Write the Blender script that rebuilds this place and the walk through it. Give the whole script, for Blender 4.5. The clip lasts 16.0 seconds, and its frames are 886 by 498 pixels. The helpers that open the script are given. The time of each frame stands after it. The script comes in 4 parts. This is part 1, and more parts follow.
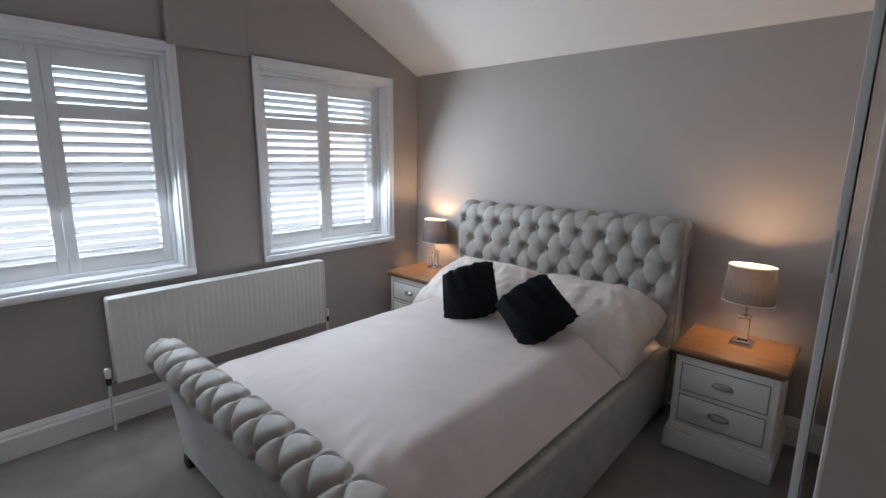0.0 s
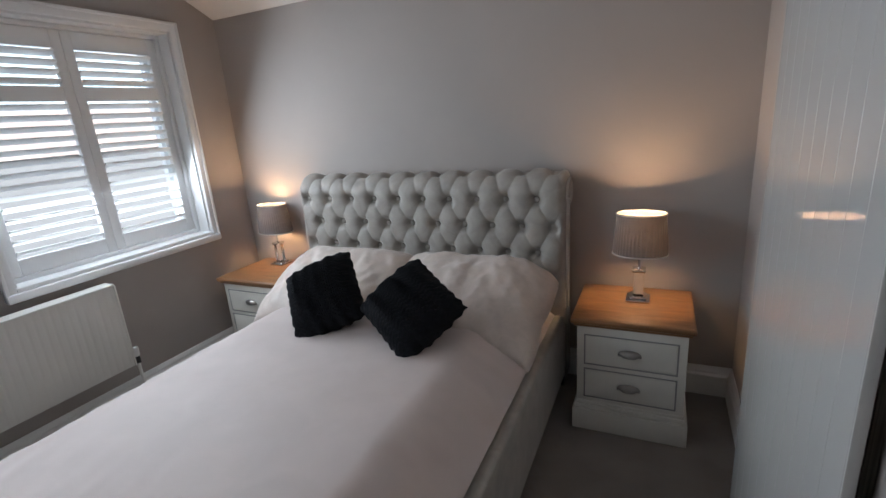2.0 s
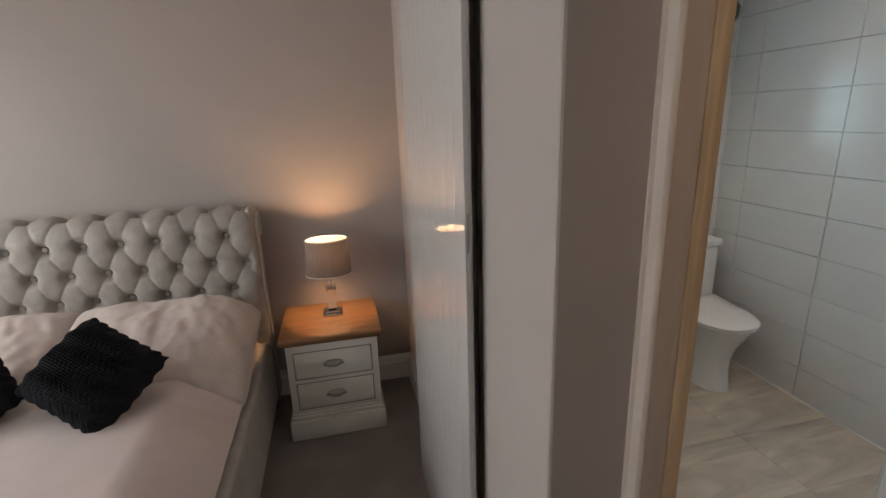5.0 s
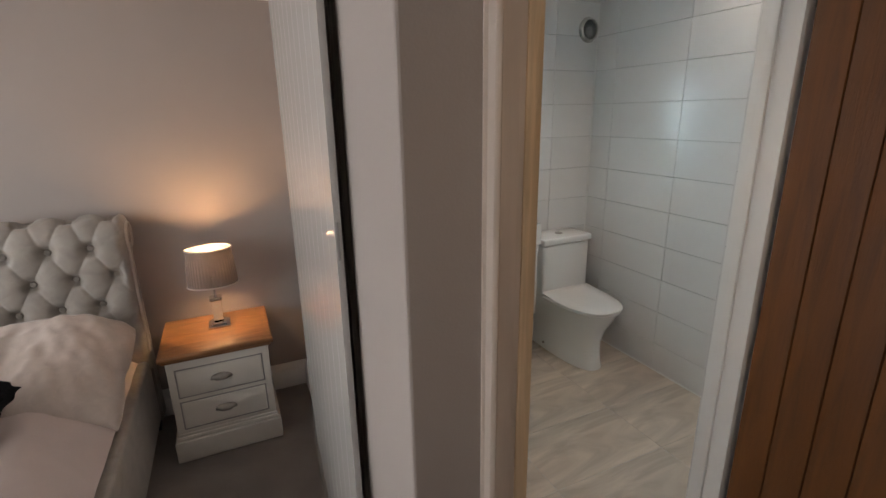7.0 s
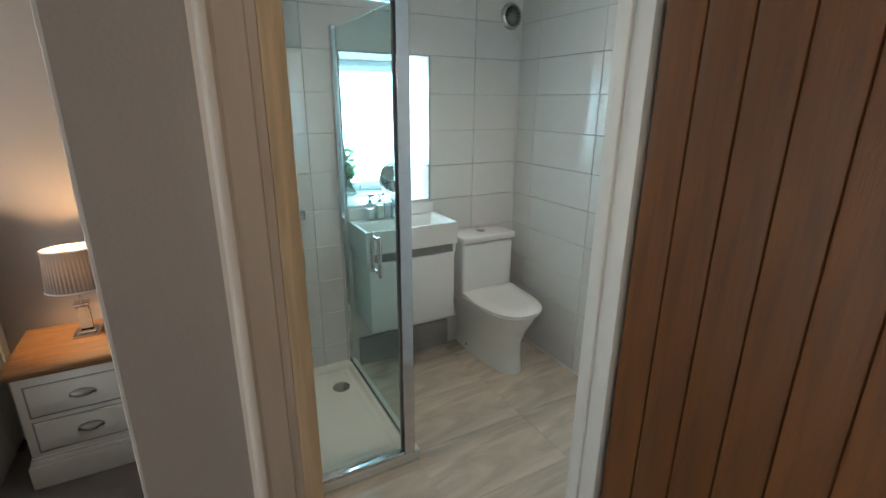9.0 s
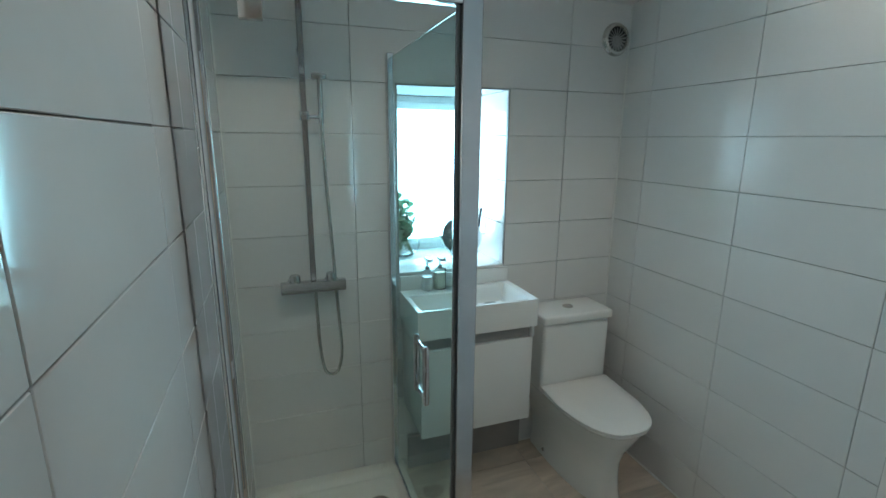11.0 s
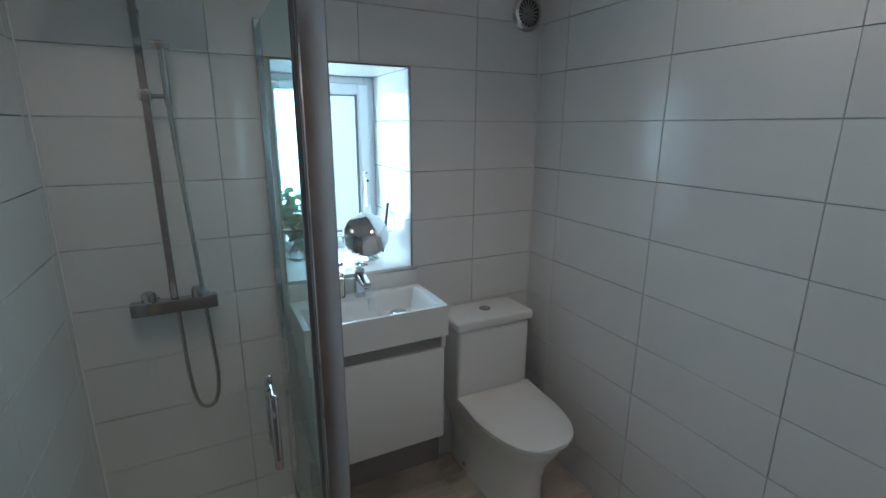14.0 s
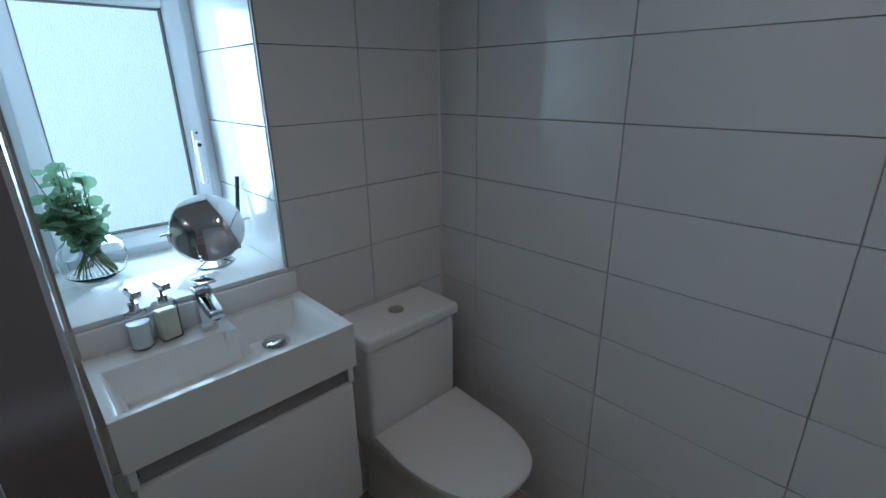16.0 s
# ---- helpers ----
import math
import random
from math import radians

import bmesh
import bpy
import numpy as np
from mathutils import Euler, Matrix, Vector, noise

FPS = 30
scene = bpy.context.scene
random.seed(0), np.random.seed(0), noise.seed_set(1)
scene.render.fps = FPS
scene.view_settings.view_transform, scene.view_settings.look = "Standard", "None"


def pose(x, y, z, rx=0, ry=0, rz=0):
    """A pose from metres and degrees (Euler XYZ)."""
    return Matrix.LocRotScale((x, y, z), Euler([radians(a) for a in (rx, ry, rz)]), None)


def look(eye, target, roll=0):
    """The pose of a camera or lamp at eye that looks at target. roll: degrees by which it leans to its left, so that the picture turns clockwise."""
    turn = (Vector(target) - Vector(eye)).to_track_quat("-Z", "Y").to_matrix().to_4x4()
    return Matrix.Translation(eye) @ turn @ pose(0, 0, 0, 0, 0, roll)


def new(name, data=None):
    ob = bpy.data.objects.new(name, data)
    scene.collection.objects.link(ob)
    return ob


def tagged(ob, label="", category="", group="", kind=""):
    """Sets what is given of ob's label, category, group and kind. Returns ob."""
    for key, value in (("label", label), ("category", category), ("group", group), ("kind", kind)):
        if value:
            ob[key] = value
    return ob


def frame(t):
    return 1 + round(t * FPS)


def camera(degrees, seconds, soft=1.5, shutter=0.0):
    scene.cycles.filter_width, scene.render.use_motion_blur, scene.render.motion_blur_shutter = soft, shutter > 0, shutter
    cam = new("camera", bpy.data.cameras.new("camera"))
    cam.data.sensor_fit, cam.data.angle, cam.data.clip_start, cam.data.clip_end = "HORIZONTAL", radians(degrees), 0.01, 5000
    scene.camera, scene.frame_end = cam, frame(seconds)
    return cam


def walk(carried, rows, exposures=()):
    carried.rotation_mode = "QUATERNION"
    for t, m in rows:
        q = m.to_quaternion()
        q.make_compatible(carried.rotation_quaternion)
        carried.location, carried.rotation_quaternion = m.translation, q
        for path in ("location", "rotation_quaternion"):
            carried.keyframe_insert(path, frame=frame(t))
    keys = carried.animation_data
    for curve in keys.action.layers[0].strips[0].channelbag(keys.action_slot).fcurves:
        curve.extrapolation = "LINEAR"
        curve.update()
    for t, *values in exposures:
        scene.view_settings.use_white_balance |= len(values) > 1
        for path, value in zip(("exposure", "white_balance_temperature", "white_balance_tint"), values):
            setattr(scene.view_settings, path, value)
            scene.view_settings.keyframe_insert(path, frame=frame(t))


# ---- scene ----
cam = camera(86.8, 16.0)
PATH = [
    (0, (-0.099, 0.048, 1.456), (-1.414, 1.503, 1.063), 0.6),
    (0.5, (-0.272, 0.125, 1.459), (-1.53, 1.628, 1.063), -1.1),
    (1, (-0.395, 0.254, 1.458), (-1.507, 1.858, 1.025), -2.6),
    (1.5, (-0.418, 0.451, 1.439), (-1.407, 2.123, 0.965), -3.3),
    (2, (-0.404, 0.551, 1.413), (-1.231, 2.288, 0.865), -4.4),
    (2.5, (-0.47, 0.532, 1.403), (-1.135, 2.318, 0.795), -4.3),
    (3, (-0.354, 0.591, 1.386), (-0.915, 2.421, 0.807), -4.3),
    (3.5, (-0.384, 0.546, 1.425), (-0.587, 2.459, 0.876), -3.5),
    (4, (-0.407, 0.463, 1.466), (-0.216, 2.377, 0.917), -3.1),
    (6.5, (-0.374, 0.276, 1.536), (0.222, 2.11, 1.007), -1.5),
    (7, (-0.345, 0.261, 1.541), (0.456, 2.008, 0.989), -1.0),
    (7.5, (-0.277, 0.25, 1.528), (0.721, 1.89, 0.968), -0.4),
    (8, (-0.189, 0.236, 1.509), (0.89, 1.821, 0.94), 0.0),
    (8.5, (-0.069, 0.239, 1.563), (0.941, 1.857, 0.96), -0.1),
    (9, (0.023, 0.274, 1.544), (0.935, 1.951, 0.947), 0.4),
    (9.5, (0.112, 0.357, 1.542), (0.921, 2.094, 0.967), 0.9),
    (10, (0.193, 0.548, 1.542), (0.827, 2.335, 0.99), 0.9),
    (12.5, (0.335, 0.886, 1.623), (1.085, 2.715, 1.325), 1.1),
    (13, (0.354, 0.889, 1.609), (1.321, 2.605, 1.261), 1.0),
    (13.5, (0.388, 0.911, 1.586), (1.447, 2.54, 1.111), 0.6),
    (14, (0.531, 0.984, 1.565), (1.405, 2.711, 1.061), 0.3),
    (14.5, (0.626, 1.071, 1.511), (1.388, 2.774, 0.791), -0.2),
    (15, (0.684, 1.202, 1.458), (1.583, 2.803, 0.665), -0.7),
    (15.5, (0.673, 1.358, 1.463), (1.776, 2.857, 0.728), -0.3),
    (16, (0.74, 1.523, 1.495), (2.032, 2.892, 0.819), -0.9),
]
EXPOSURES = [(0.0, 0.62, 5850, 9), (2.0, 0.48, 6050, 9), (3.2, 0.48, 6350, 10), (4.0, 0.6, 6900, 13), (7.0, 0.9, 7200, 17), (8.5, 1.1, 6900, 10), (10.2, 0.95, 6200, -2), (12.3, 0.20, 6150, 8), (13.5, 0.16, 6150, 10), (14.5, 0.14, 6300, 15), (16.0, -0.28, 6000, 16)]
walk(cam, [(t, look(eye, target, roll)) for t, eye, target, roll in PATH], EXPOSURES)

# ---- world and light ----
world = bpy.data.worlds.new("world")
scene.world = world
world.use_nodes = True
_sky = world.node_tree.nodes.new("ShaderNodeTexSky")
_sky.sky_type, _sky.sun_disc = "NISHITA", False
_sky.sun_elevation, _sky.sun_rotation = radians(50), radians(116)
_sky.air_density, _sky.dust_density = 1.0, 4.0
world.node_tree.links.new(_sky.outputs[0], world.node_tree.nodes["Background"].inputs[0])
world.node_tree.nodes["Background"].inputs[1].default_value = 0.12


def lamp(name, kind, m, energy, colour, **more):
    data = bpy.data.lights.new(name, kind)
    data.energy, data.color = energy, colour
    for key, value in more.items():
        if key == "size":
            data.size = value
        if key == "size_y":
            data.shape, data.size_y = "RECTANGLE", value
        if key == "radius":
            data.shadow_soft_size = value
        if key == "spot":
            data.spot_size, data.spot_blend = radians(value), 0.6
    ob = new(name, data)
    ob.matrix_basis = m
    return ob


sun = lamp("sun", "SUN", look((6, -3, 8), (0, 0, 0)), 3.4, (1.0, 0.97, 0.93))
sun.data.angle = radians(2)
DAY = (0.86, 0.94, 1.0)
WARM = (1.0, 0.60, 0.30)
# daylight standing in the window openings, before and behind the shutters
for y in (0.494, 2.046):
    lamp("window_daylight", "AREA", pose(-3.205, y, 1.395, 0, -90, 0), 1.6, DAY, size=1.18, size_y=1.04)
    lamp("window_daylight", "AREA", pose(-2.955, y, 1.395, 0, -63, 0), 14.5, DAY, size=1.06, size_y=0.94)
lamp("bathroom_daylight", "AREA", pose(1.025, 3.165, 1.387, -90, 0, 0), 6.8, (0.51, 0.81, 1.0), size=0.38, size_y=0.66)


# ---- materials ----
def material(name, colour, rough=0.6, metal=0.0, vary=0.06, scale=8.0, bump=0.0, bump_scale=60.0, sheen=0.0, coat=0.0, random_tone=0.0, stretch=(1, 1, 1), distort=0.0):
    mat = bpy.data.materials.new(name)
    mat.use_nodes = True
    nt = mat.node_tree
    b = nt.nodes["Principled BSDF"]
    b.inputs["Roughness"].default_value = rough
    b.inputs["Metallic"].default_value = metal
    if sheen:
        b.inputs["Sheen Weight"].default_value = sheen
        b.inputs["Sheen Roughness"].default_value = 0.4
    if coat:
        b.inputs["Coat Weight"].default_value = coat
        b.inputs["Coat Roughness"].default_value = 0.08
    tc = nt.nodes.new("ShaderNodeTexCoord")
    mp = nt.nodes.new("ShaderNodeMapping")
    mp.inputs["Scale"].default_value = stretch
    nt.links.new(tc.outputs["Object"], mp.inputs[0])
    n1 = nt.nodes.new("ShaderNodeTexNoise")
    n1.inputs["Scale"].default_value, n1.inputs["Detail"].default_value = scale, 6
    n1.inputs["Distortion"].default_value = distort
    nt.links.new(mp.outputs[0], n1.inputs["Vector"])
    ramp = nt.nodes.new("ShaderNodeValToRGB")
    lo, hi = [c * (1 - vary) for c in colour], [min(1, c * (1 + vary)) for c in colour]
    ramp.color_ramp.elements[0].position, ramp.color_ramp.elements[1].position = 0.3, 0.7
    ramp.color_ramp.elements[0].color, ramp.color_ramp.elements[1].color = (*lo, 1), (*hi, 1)
    nt.links.new(n1.outputs["Fac"], ramp.inputs[0])
    out = ramp.outputs[0]
    if random_tone:
        info = nt.nodes.new("ShaderNodeObjectInfo")
        hsv = nt.nodes.new("ShaderNodeHueSaturation")
        mr = nt.nodes.new("ShaderNodeMapRange")
        mr.inputs["To Min"].default_value, mr.inputs["To Max"].default_value = 1 - random_tone, 1 + random_tone
        nt.links.new(info.outputs["Random"], mr.inputs["Value"])
        nt.links.new(mr.outputs[0], hsv.inputs["Value"])
        nt.links.new(out, hsv.inputs["Color"])
        out = hsv.outputs[0]
    nt.links.new(out, b.inputs["Base Color"])
    rr = nt.nodes.new("ShaderNodeMapRange")
    rr.inputs["To Min"].default_value, rr.inputs["To Max"].default_value = rough * 0.85, min(1, rough * 1.15)
    nt.links.new(n1.outputs["Fac"], rr.inputs["Value"])
    nt.links.new(rr.outputs[0], b.inputs["Roughness"])
    if bump:
        n2 = nt.nodes.new("ShaderNodeTexNoise")
        n2.inputs["Scale"].default_value, n2.inputs["Detail"].default_value = bump_scale, 4
        nt.links.new(mp.outputs[0], n2.inputs["Vector"])
        bp = nt.nodes.new("ShaderNodeBump")
        bp.inputs["Strength"].default_value, bp.inputs["Distance"].default_value = bump, 0.01
        nt.links.new(n2.outputs["Fac"], bp.inputs["Height"])
        nt.links.new(bp.outputs[0], b.inputs["Normal"])
    return mat


def glass(name, colour=(1, 1, 1), rough=0.0, ior=1.45, bump=0.0, bump_scale=100.0):
    mat = bpy.data.materials.new(name)
    mat.use_nodes = True
    nt = mat.node_tree
    b = nt.nodes["Principled BSDF"]
    b.inputs["Base Color"].default_value = (*colour, 1)
    b.inputs["Roughness"].default_value = rough
    b.inputs["Transmission Weight"].default_value = 1.0
    b.inputs["IOR"].default_value = ior
    if bump:
        n2 = nt.nodes.new("ShaderNodeTexVoronoi")
        n2.inputs["Scale"].default_value = bump_scale
        bp = nt.nodes.new("ShaderNodeBump")
        bp.inputs["Strength"].default_value, bp.inputs["Distance"].default_value = bump, 0.01
        nt.links.new(n2.outputs["Distance"], bp.inputs["Height"])
        nt.links.new(bp.outputs[0], b.inputs["Normal"])
    return mat


def glow(name, colour, strength):
    mat = bpy.data.materials.new(name)
    mat.use_nodes = True
    b = mat.node_tree.nodes["Principled BSDF"]
    b.inputs["Base Color"].default_value = (*colour, 1)
    b.inputs["Emission Color"].default_value = (*colour, 1)
    b.inputs["Emission Strength"].default_value = strength
    return mat


M_WALL = material("taupe_wall_paint", (0.39, 0.348, 0.322), 0.75, vary=0.03, scale=3, bump=0.06, bump_scale=180)
M_CEIL = material("white_ceiling_paint", (0.72, 0.70, 0.68), 0.8, vary=0.02, scale=3, bump=0.05, bump_scale=150)
M_WHITE = material("white_satin_paint", (0.80, 0.79, 0.77), 0.32, vary=0.02, scale=6, bump=0.02, bump_scale=90)
M_SHUT = material("white_shutter_paint", (0.82, 0.82, 0.82), 0.35, vary=0.02, scale=6)
M_CREAM = material("ivory_furniture_paint", (0.72, 0.69, 0.63), 0.38, vary=0.03, scale=9, bump=0.03, bump_scale=120)
M_RAD = material("white_radiator_enamel", (0.74, 0.72, 0.68), 0.3, vary=0.02, scale=5)
M_CARPET = material("taupe_carpet_pile", (0.25, 0.21, 0.18), 0.95, vary=0.22, scale=5, bump=0.9, bump_scale=420, sheen=0.3)
M_VELVET = material("silver_grey_velvet", (0.34, 0.312, 0.28), 0.55, vary=0.16, scale=14, bump=0.12, bump_scale=260, sheen=0.25, distort=0.6)
M_VSEAM = material("grey_piping_cord", (0.50, 0.48, 0.45), 0.6, vary=0.05, scale=40)
M_SATIN = material("blush_satin_cotton", (0.58, 0.495, 0.47), 0.62, vary=0.05, scale=6, bump=0.10, bump_scale=14, sheen=0.25, distort=0.5)
M_PILLOW = material("champagne_jacquard", (0.58, 0.50, 0.45), 0.40, vary=0.06, scale=22, bump=0.10, bump_scale=26, sheen=0.3, distort=1.2)
M_KNIT = material("black_navy_knit", (0.008, 0.009, 0.012), 0.95, vary=0.4, scale=60, bump=0.8, bump_scale=240)
M_KNIT.node_tree.nodes["Principled BSDF"].inputs["Specular IOR Level"].default_value = 0.25
M_OAK = material("honey_oak", (0.235, 0.117, 0.053), 0.36, vary=0.28, scale=5, bump=0.15, bump_scale=55, stretch=(1.2, 9, 9), distort=0.8)
M_DOOROAK = material("oiled_oak_boards", (0.122, 0.040, 0.0065), 0.55, vary=0.30, scale=4, bump=0.2, bump_scale=40, stretch=(10, 10, 0.8), distort=0.8, random_tone=0.10)
M_LINTEL = material("bare_oak_lining", (0.60, 0.45, 0.29), 0.5, vary=0.25, scale=4, bump=0.15, bump_scale=40, stretch=(10, 10, 0.8), distort=0.6)
M_CHROME = material("polished_chrome", (0.62, 0.62, 0.63), 0.06, 1.0, vary=0.02, scale=20)
M_DULL = material("worn_pewter", (0.36, 0.34, 0.32), 0.30, 1.0, vary=0.10, scale=40)
M_NICKEL = material("brushed_nickel", (0.62, 0.60, 0.57), 0.24, 1.0, vary=0.05, scale=30)
M_POST = material("satin_aluminium", (0.60, 0.60, 0.62), 0.13, 1.0, vary=0.05, scale=18)
M_GASKET = material("grey_rubber_gasket", (0.16, 0.17, 0.18), 0.5, vary=0.1, scale=30)
# white paint of the left architrave, with warm light put into its colour
M_WARMLIT = material("warm_lit_white_timber", (0.64, 0.555, 0.485), 0.45, vary=0.05, scale=7, bump=0.04, bump_scale=60, stretch=(6, 6, 1))
M_ALU = material("bright_anodised_aluminium", (0.70, 0.71, 0.73), 0.035, 1.0, vary=0.03, scale=30)
M_TILE = material("white_gloss_tile", (0.73, 0.715, 0.705), 0.09, vary=0.02, scale=3, bump=0.05, bump_scale=7, random_tone=0.02)
M_GROUT = material("grey_grout", (0.56, 0.54, 0.52), 0.85, vary=0.10, scale=30, bump=0.3, bump_scale=200)
M_SEAL = material("white_silicone", (0.74, 0.73, 0.70), 0.4, vary=0.03, scale=30)
M_FLOOR = material("beige_grey_streaked_porcelain", (0.60, 0.512, 0.427), 0.24, vary=0.24, scale=1.7, bump=0.05, bump_scale=30, stretch=(1.0, 3.6, 1.0), distort=1.8, random_tone=0.05)
M_CERAMIC = material("white_glazed_ceramic", (0.80, 0.79, 0.77), 0.08, vary=0.01, scale=3)
M_SEAT = material("white_seat_plastic", (0.80, 0.78, 0.76), 0.22, vary=0.01, scale=3)
M_GLOSSW = material("white_gloss_lacquer", (0.76, 0.75, 0.74), 0.10, vary=0.01, scale=3)
M_RECESS = material("grey_rail_recess", (0.30, 0.29, 0.28), 0.4, vary=0.04, scale=12)
M_TRAY = material("white_stone_resin", (0.80, 0.79, 0.74), 0.2, vary=0.02, scale=5, bump=0.03, bump_scale=60)
M_BLACK = material("black_rubber", (0.02, 0.02, 0.022), 0.5, vary=0.1, scale=30)
M_DARK = material("dark_brown_liner", (0.50, 0.45, 0.41), 0.6, vary=0.35, scale=5, stretch=(60, 60, 0.4))
M_UPVC = material("white_upvc", (0.80, 0.82, 0.84), 0.25, vary=0.01, scale=3)
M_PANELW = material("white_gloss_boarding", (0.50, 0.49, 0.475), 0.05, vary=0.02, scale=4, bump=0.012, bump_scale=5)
M_LEAF = material("eucalyptus_leaf", (0.17, 0.30, 0.16), 0.45, vary=0.35, scale=12)
M_STEM = material("green_stem", (0.12, 0.16, 0.06), 0.6, vary=0.2, scale=20)
M_SOAP = material("pale_soap", (0.86, 0.82, 0.66), 0.2, vary=0.04, scale=10)
M_SOAPW = material("white_soap", (0.86, 0.87, 0.87), 0.2, vary=0.03, scale=10)
M_GLASS = glass("clear_glass", (0.97, 0.99, 0.98))
M_CRYSTAL = glass("crystal_glass", (1, 1, 1), 0.0, 1.5)
M_SHOWERGLASS = glass("clear_door_glass", (0.94, 0.975, 0.962), 0.0, 1.10)
M_SIDEGLASS = glass("green_tinted_glass", (0.73, 0.92, 0.93), 0.0, 1.10)
M_FROST = glass("frosted_glass", (0.93, 0.98, 1.0), 0.28, 1.3, 0.55, 110)
M_PANE = glass("window_pane", (0.98, 1, 1), 0.0, 1.05)
M_BOTTLE = glass("thin_bottle_glass", (0.97, 0.99, 0.99), 0.06, 1.10)
M_MIRROR = material("mirror_silver", (0.9, 0.9, 0.9), 0.015, 1.0, vary=0.0, scale=3)
M_BULB = glow("warm_bulb", (1.0, 0.66, 0.32), 25.0)
M_DOWN = glow("downlight_lens", (1.0, 0.93, 0.82), 12.0)
# thin leaves let daylight through
_nt = M_LEAF.node_tree
_tr = _nt.nodes.new("ShaderNodeBsdfTranslucent")
_tr.inputs["Color"].default_value = (0.20, 0.34, 0.22, 1)
_mx = _nt.nodes.new("ShaderNodeMixShader")
_mx.inputs[0].default_value = 0.4
_nt.links.new(_nt.nodes["Principled BSDF"].outputs[0], _mx.inputs[1])
_nt.links.new(_tr.outputs[0], _mx.inputs[2])
_nt.links.new(_mx.outputs[0], _nt.nodes["Material Output"].inputs[0])
# pleated shade fabric lets light through
M_SHADE = material("grey_pleated_silk", (0.11, 0.10, 0.105), 0.6, vary=0.10, scale=18, sheen=0.3)
_nt = M_SHADE.node_tree
_tr = _nt.nodes.new("ShaderNodeBsdfTranslucent")
_tr.inputs["Color"].default_value = (0.50, 0.42, 0.36, 1)
_mx = _nt.nodes.new("ShaderNodeMixShader")
_mx.inputs[0].default_value = 0.010
_nt.links.new(_nt.nodes["Principled BSDF"].outputs[0], _mx.inputs[1])
_nt.links.new(_tr.outputs[0], _mx.inputs[2])
_nt.links.new(_mx.outputs[0], _nt.nodes["Material Output"].inputs[0])


# ---- building helpers ----
def mesh_of(name, bm, mat, smooth=True):
    me = bpy.data.meshes.new(name)
    bmesh.ops.recalc_face_normals(bm, faces=bm.faces)
    bm.to_mesh(me)
    bm.free()
    me.materials.append(mat)
    if smooth:
        for p in me.polygons:
            p.use_smooth = True
        me.set_sharp_from_angle(angle=radians(38))
    return me


def part(name, bm, mat, parent=None, label="", smooth=True, m=None):
    ob = new(name, mesh_of(name, bm, mat, smooth))
    if parent is not None:
        ob.parent = parent
    if m is not None:
        ob.matrix_basis = m
    if label:
        ob["label"] = label
    return ob


def piece(name, me, parent, at):
    ob = new(name, me)
    ob.parent = parent
    ob.location = at
    return ob


def base(name, at=(0, 0, 0), rz=0.0, label="", category="", group=""):
    ob = new(name)
    ob.matrix_basis = pose(*at, 0, 0, rz)
    ob.empty_display_size = 0.05
    return tagged(ob, label, category, group)


def box(lo, hi, bevel=0.0, seg=2, bm=None):
    """A box between two corners, with rounded edges; joined onto bm where given."""
    b = bmesh.new()
    bmesh.ops.create_cube(b, size=1)
    c, s = [(p + q) / 2 for p, q in zip(lo, hi)], [abs(q - p) for p, q in zip(lo, hi)]
    for v in b.verts:
        v.co = Vector([c[i] + v.co[i] * s[i] for i in range(3)])
    if bevel:
        bmesh.ops.bevel(b, geom=b.edges[:], offset=min(bevel, min(s) * 0.45), segments=seg, profile=0.5, affect="EDGES")
    return join(bm, b)


def join(bm, b):
    if bm is None:
        return b
    me = bpy.data.meshes.new("tmp")
    b.to_mesh(me)
    b.free()
    bm.from_mesh(me)
    bpy.data.meshes.remove(me)
    return bm


def rod(p, q, r, seg=16, bm=None, r2=None):
    b = bmesh.new()
    p, q = Vector(p), Vector(q)
    bmesh.ops.create_cone(b, cap_ends=True, segments=seg, radius1=r, radius2=r if r2 is None else r2, depth=(q - p).length)
    m = Matrix.Translation((p + q) / 2) @ (q - p).to_track_quat("Z", "Y").to_matrix().to_4x4()
    bmesh.ops.transform(b, matrix=m, verts=b.verts)
    return join(bm, b)


def lathe(profile, seg=32, bm=None, at=(0, 0, 0), squash=(1, 1)):
    """A turned shape from (radius, height) pairs."""
    b = bmesh.new()
    rings = []
    for r, z in profile:
        rings.append([b.verts.new((at[0] + squash[0] * r * math.cos(2 * math.pi * k / seg), at[1] + squash[1] * r * math.sin(2 * math.pi * k / seg), at[2] + z)) for k in range(seg)])
    for a, c in zip(rings, rings[1:]):
        for k in range(seg):
            b.faces.new((a[k], a[(k + 1) % seg], c[(k + 1) % seg], c[k]))
    for ring, (r, z) in ((rings[0], profile[0]), (rings[-1], profile[-1])):
        if r > 1e-4:
            b.faces.new(ring)
    bmesh.ops.remove_doubles(b, verts=b.verts, dist=1e-5)
    return join(bm, b)


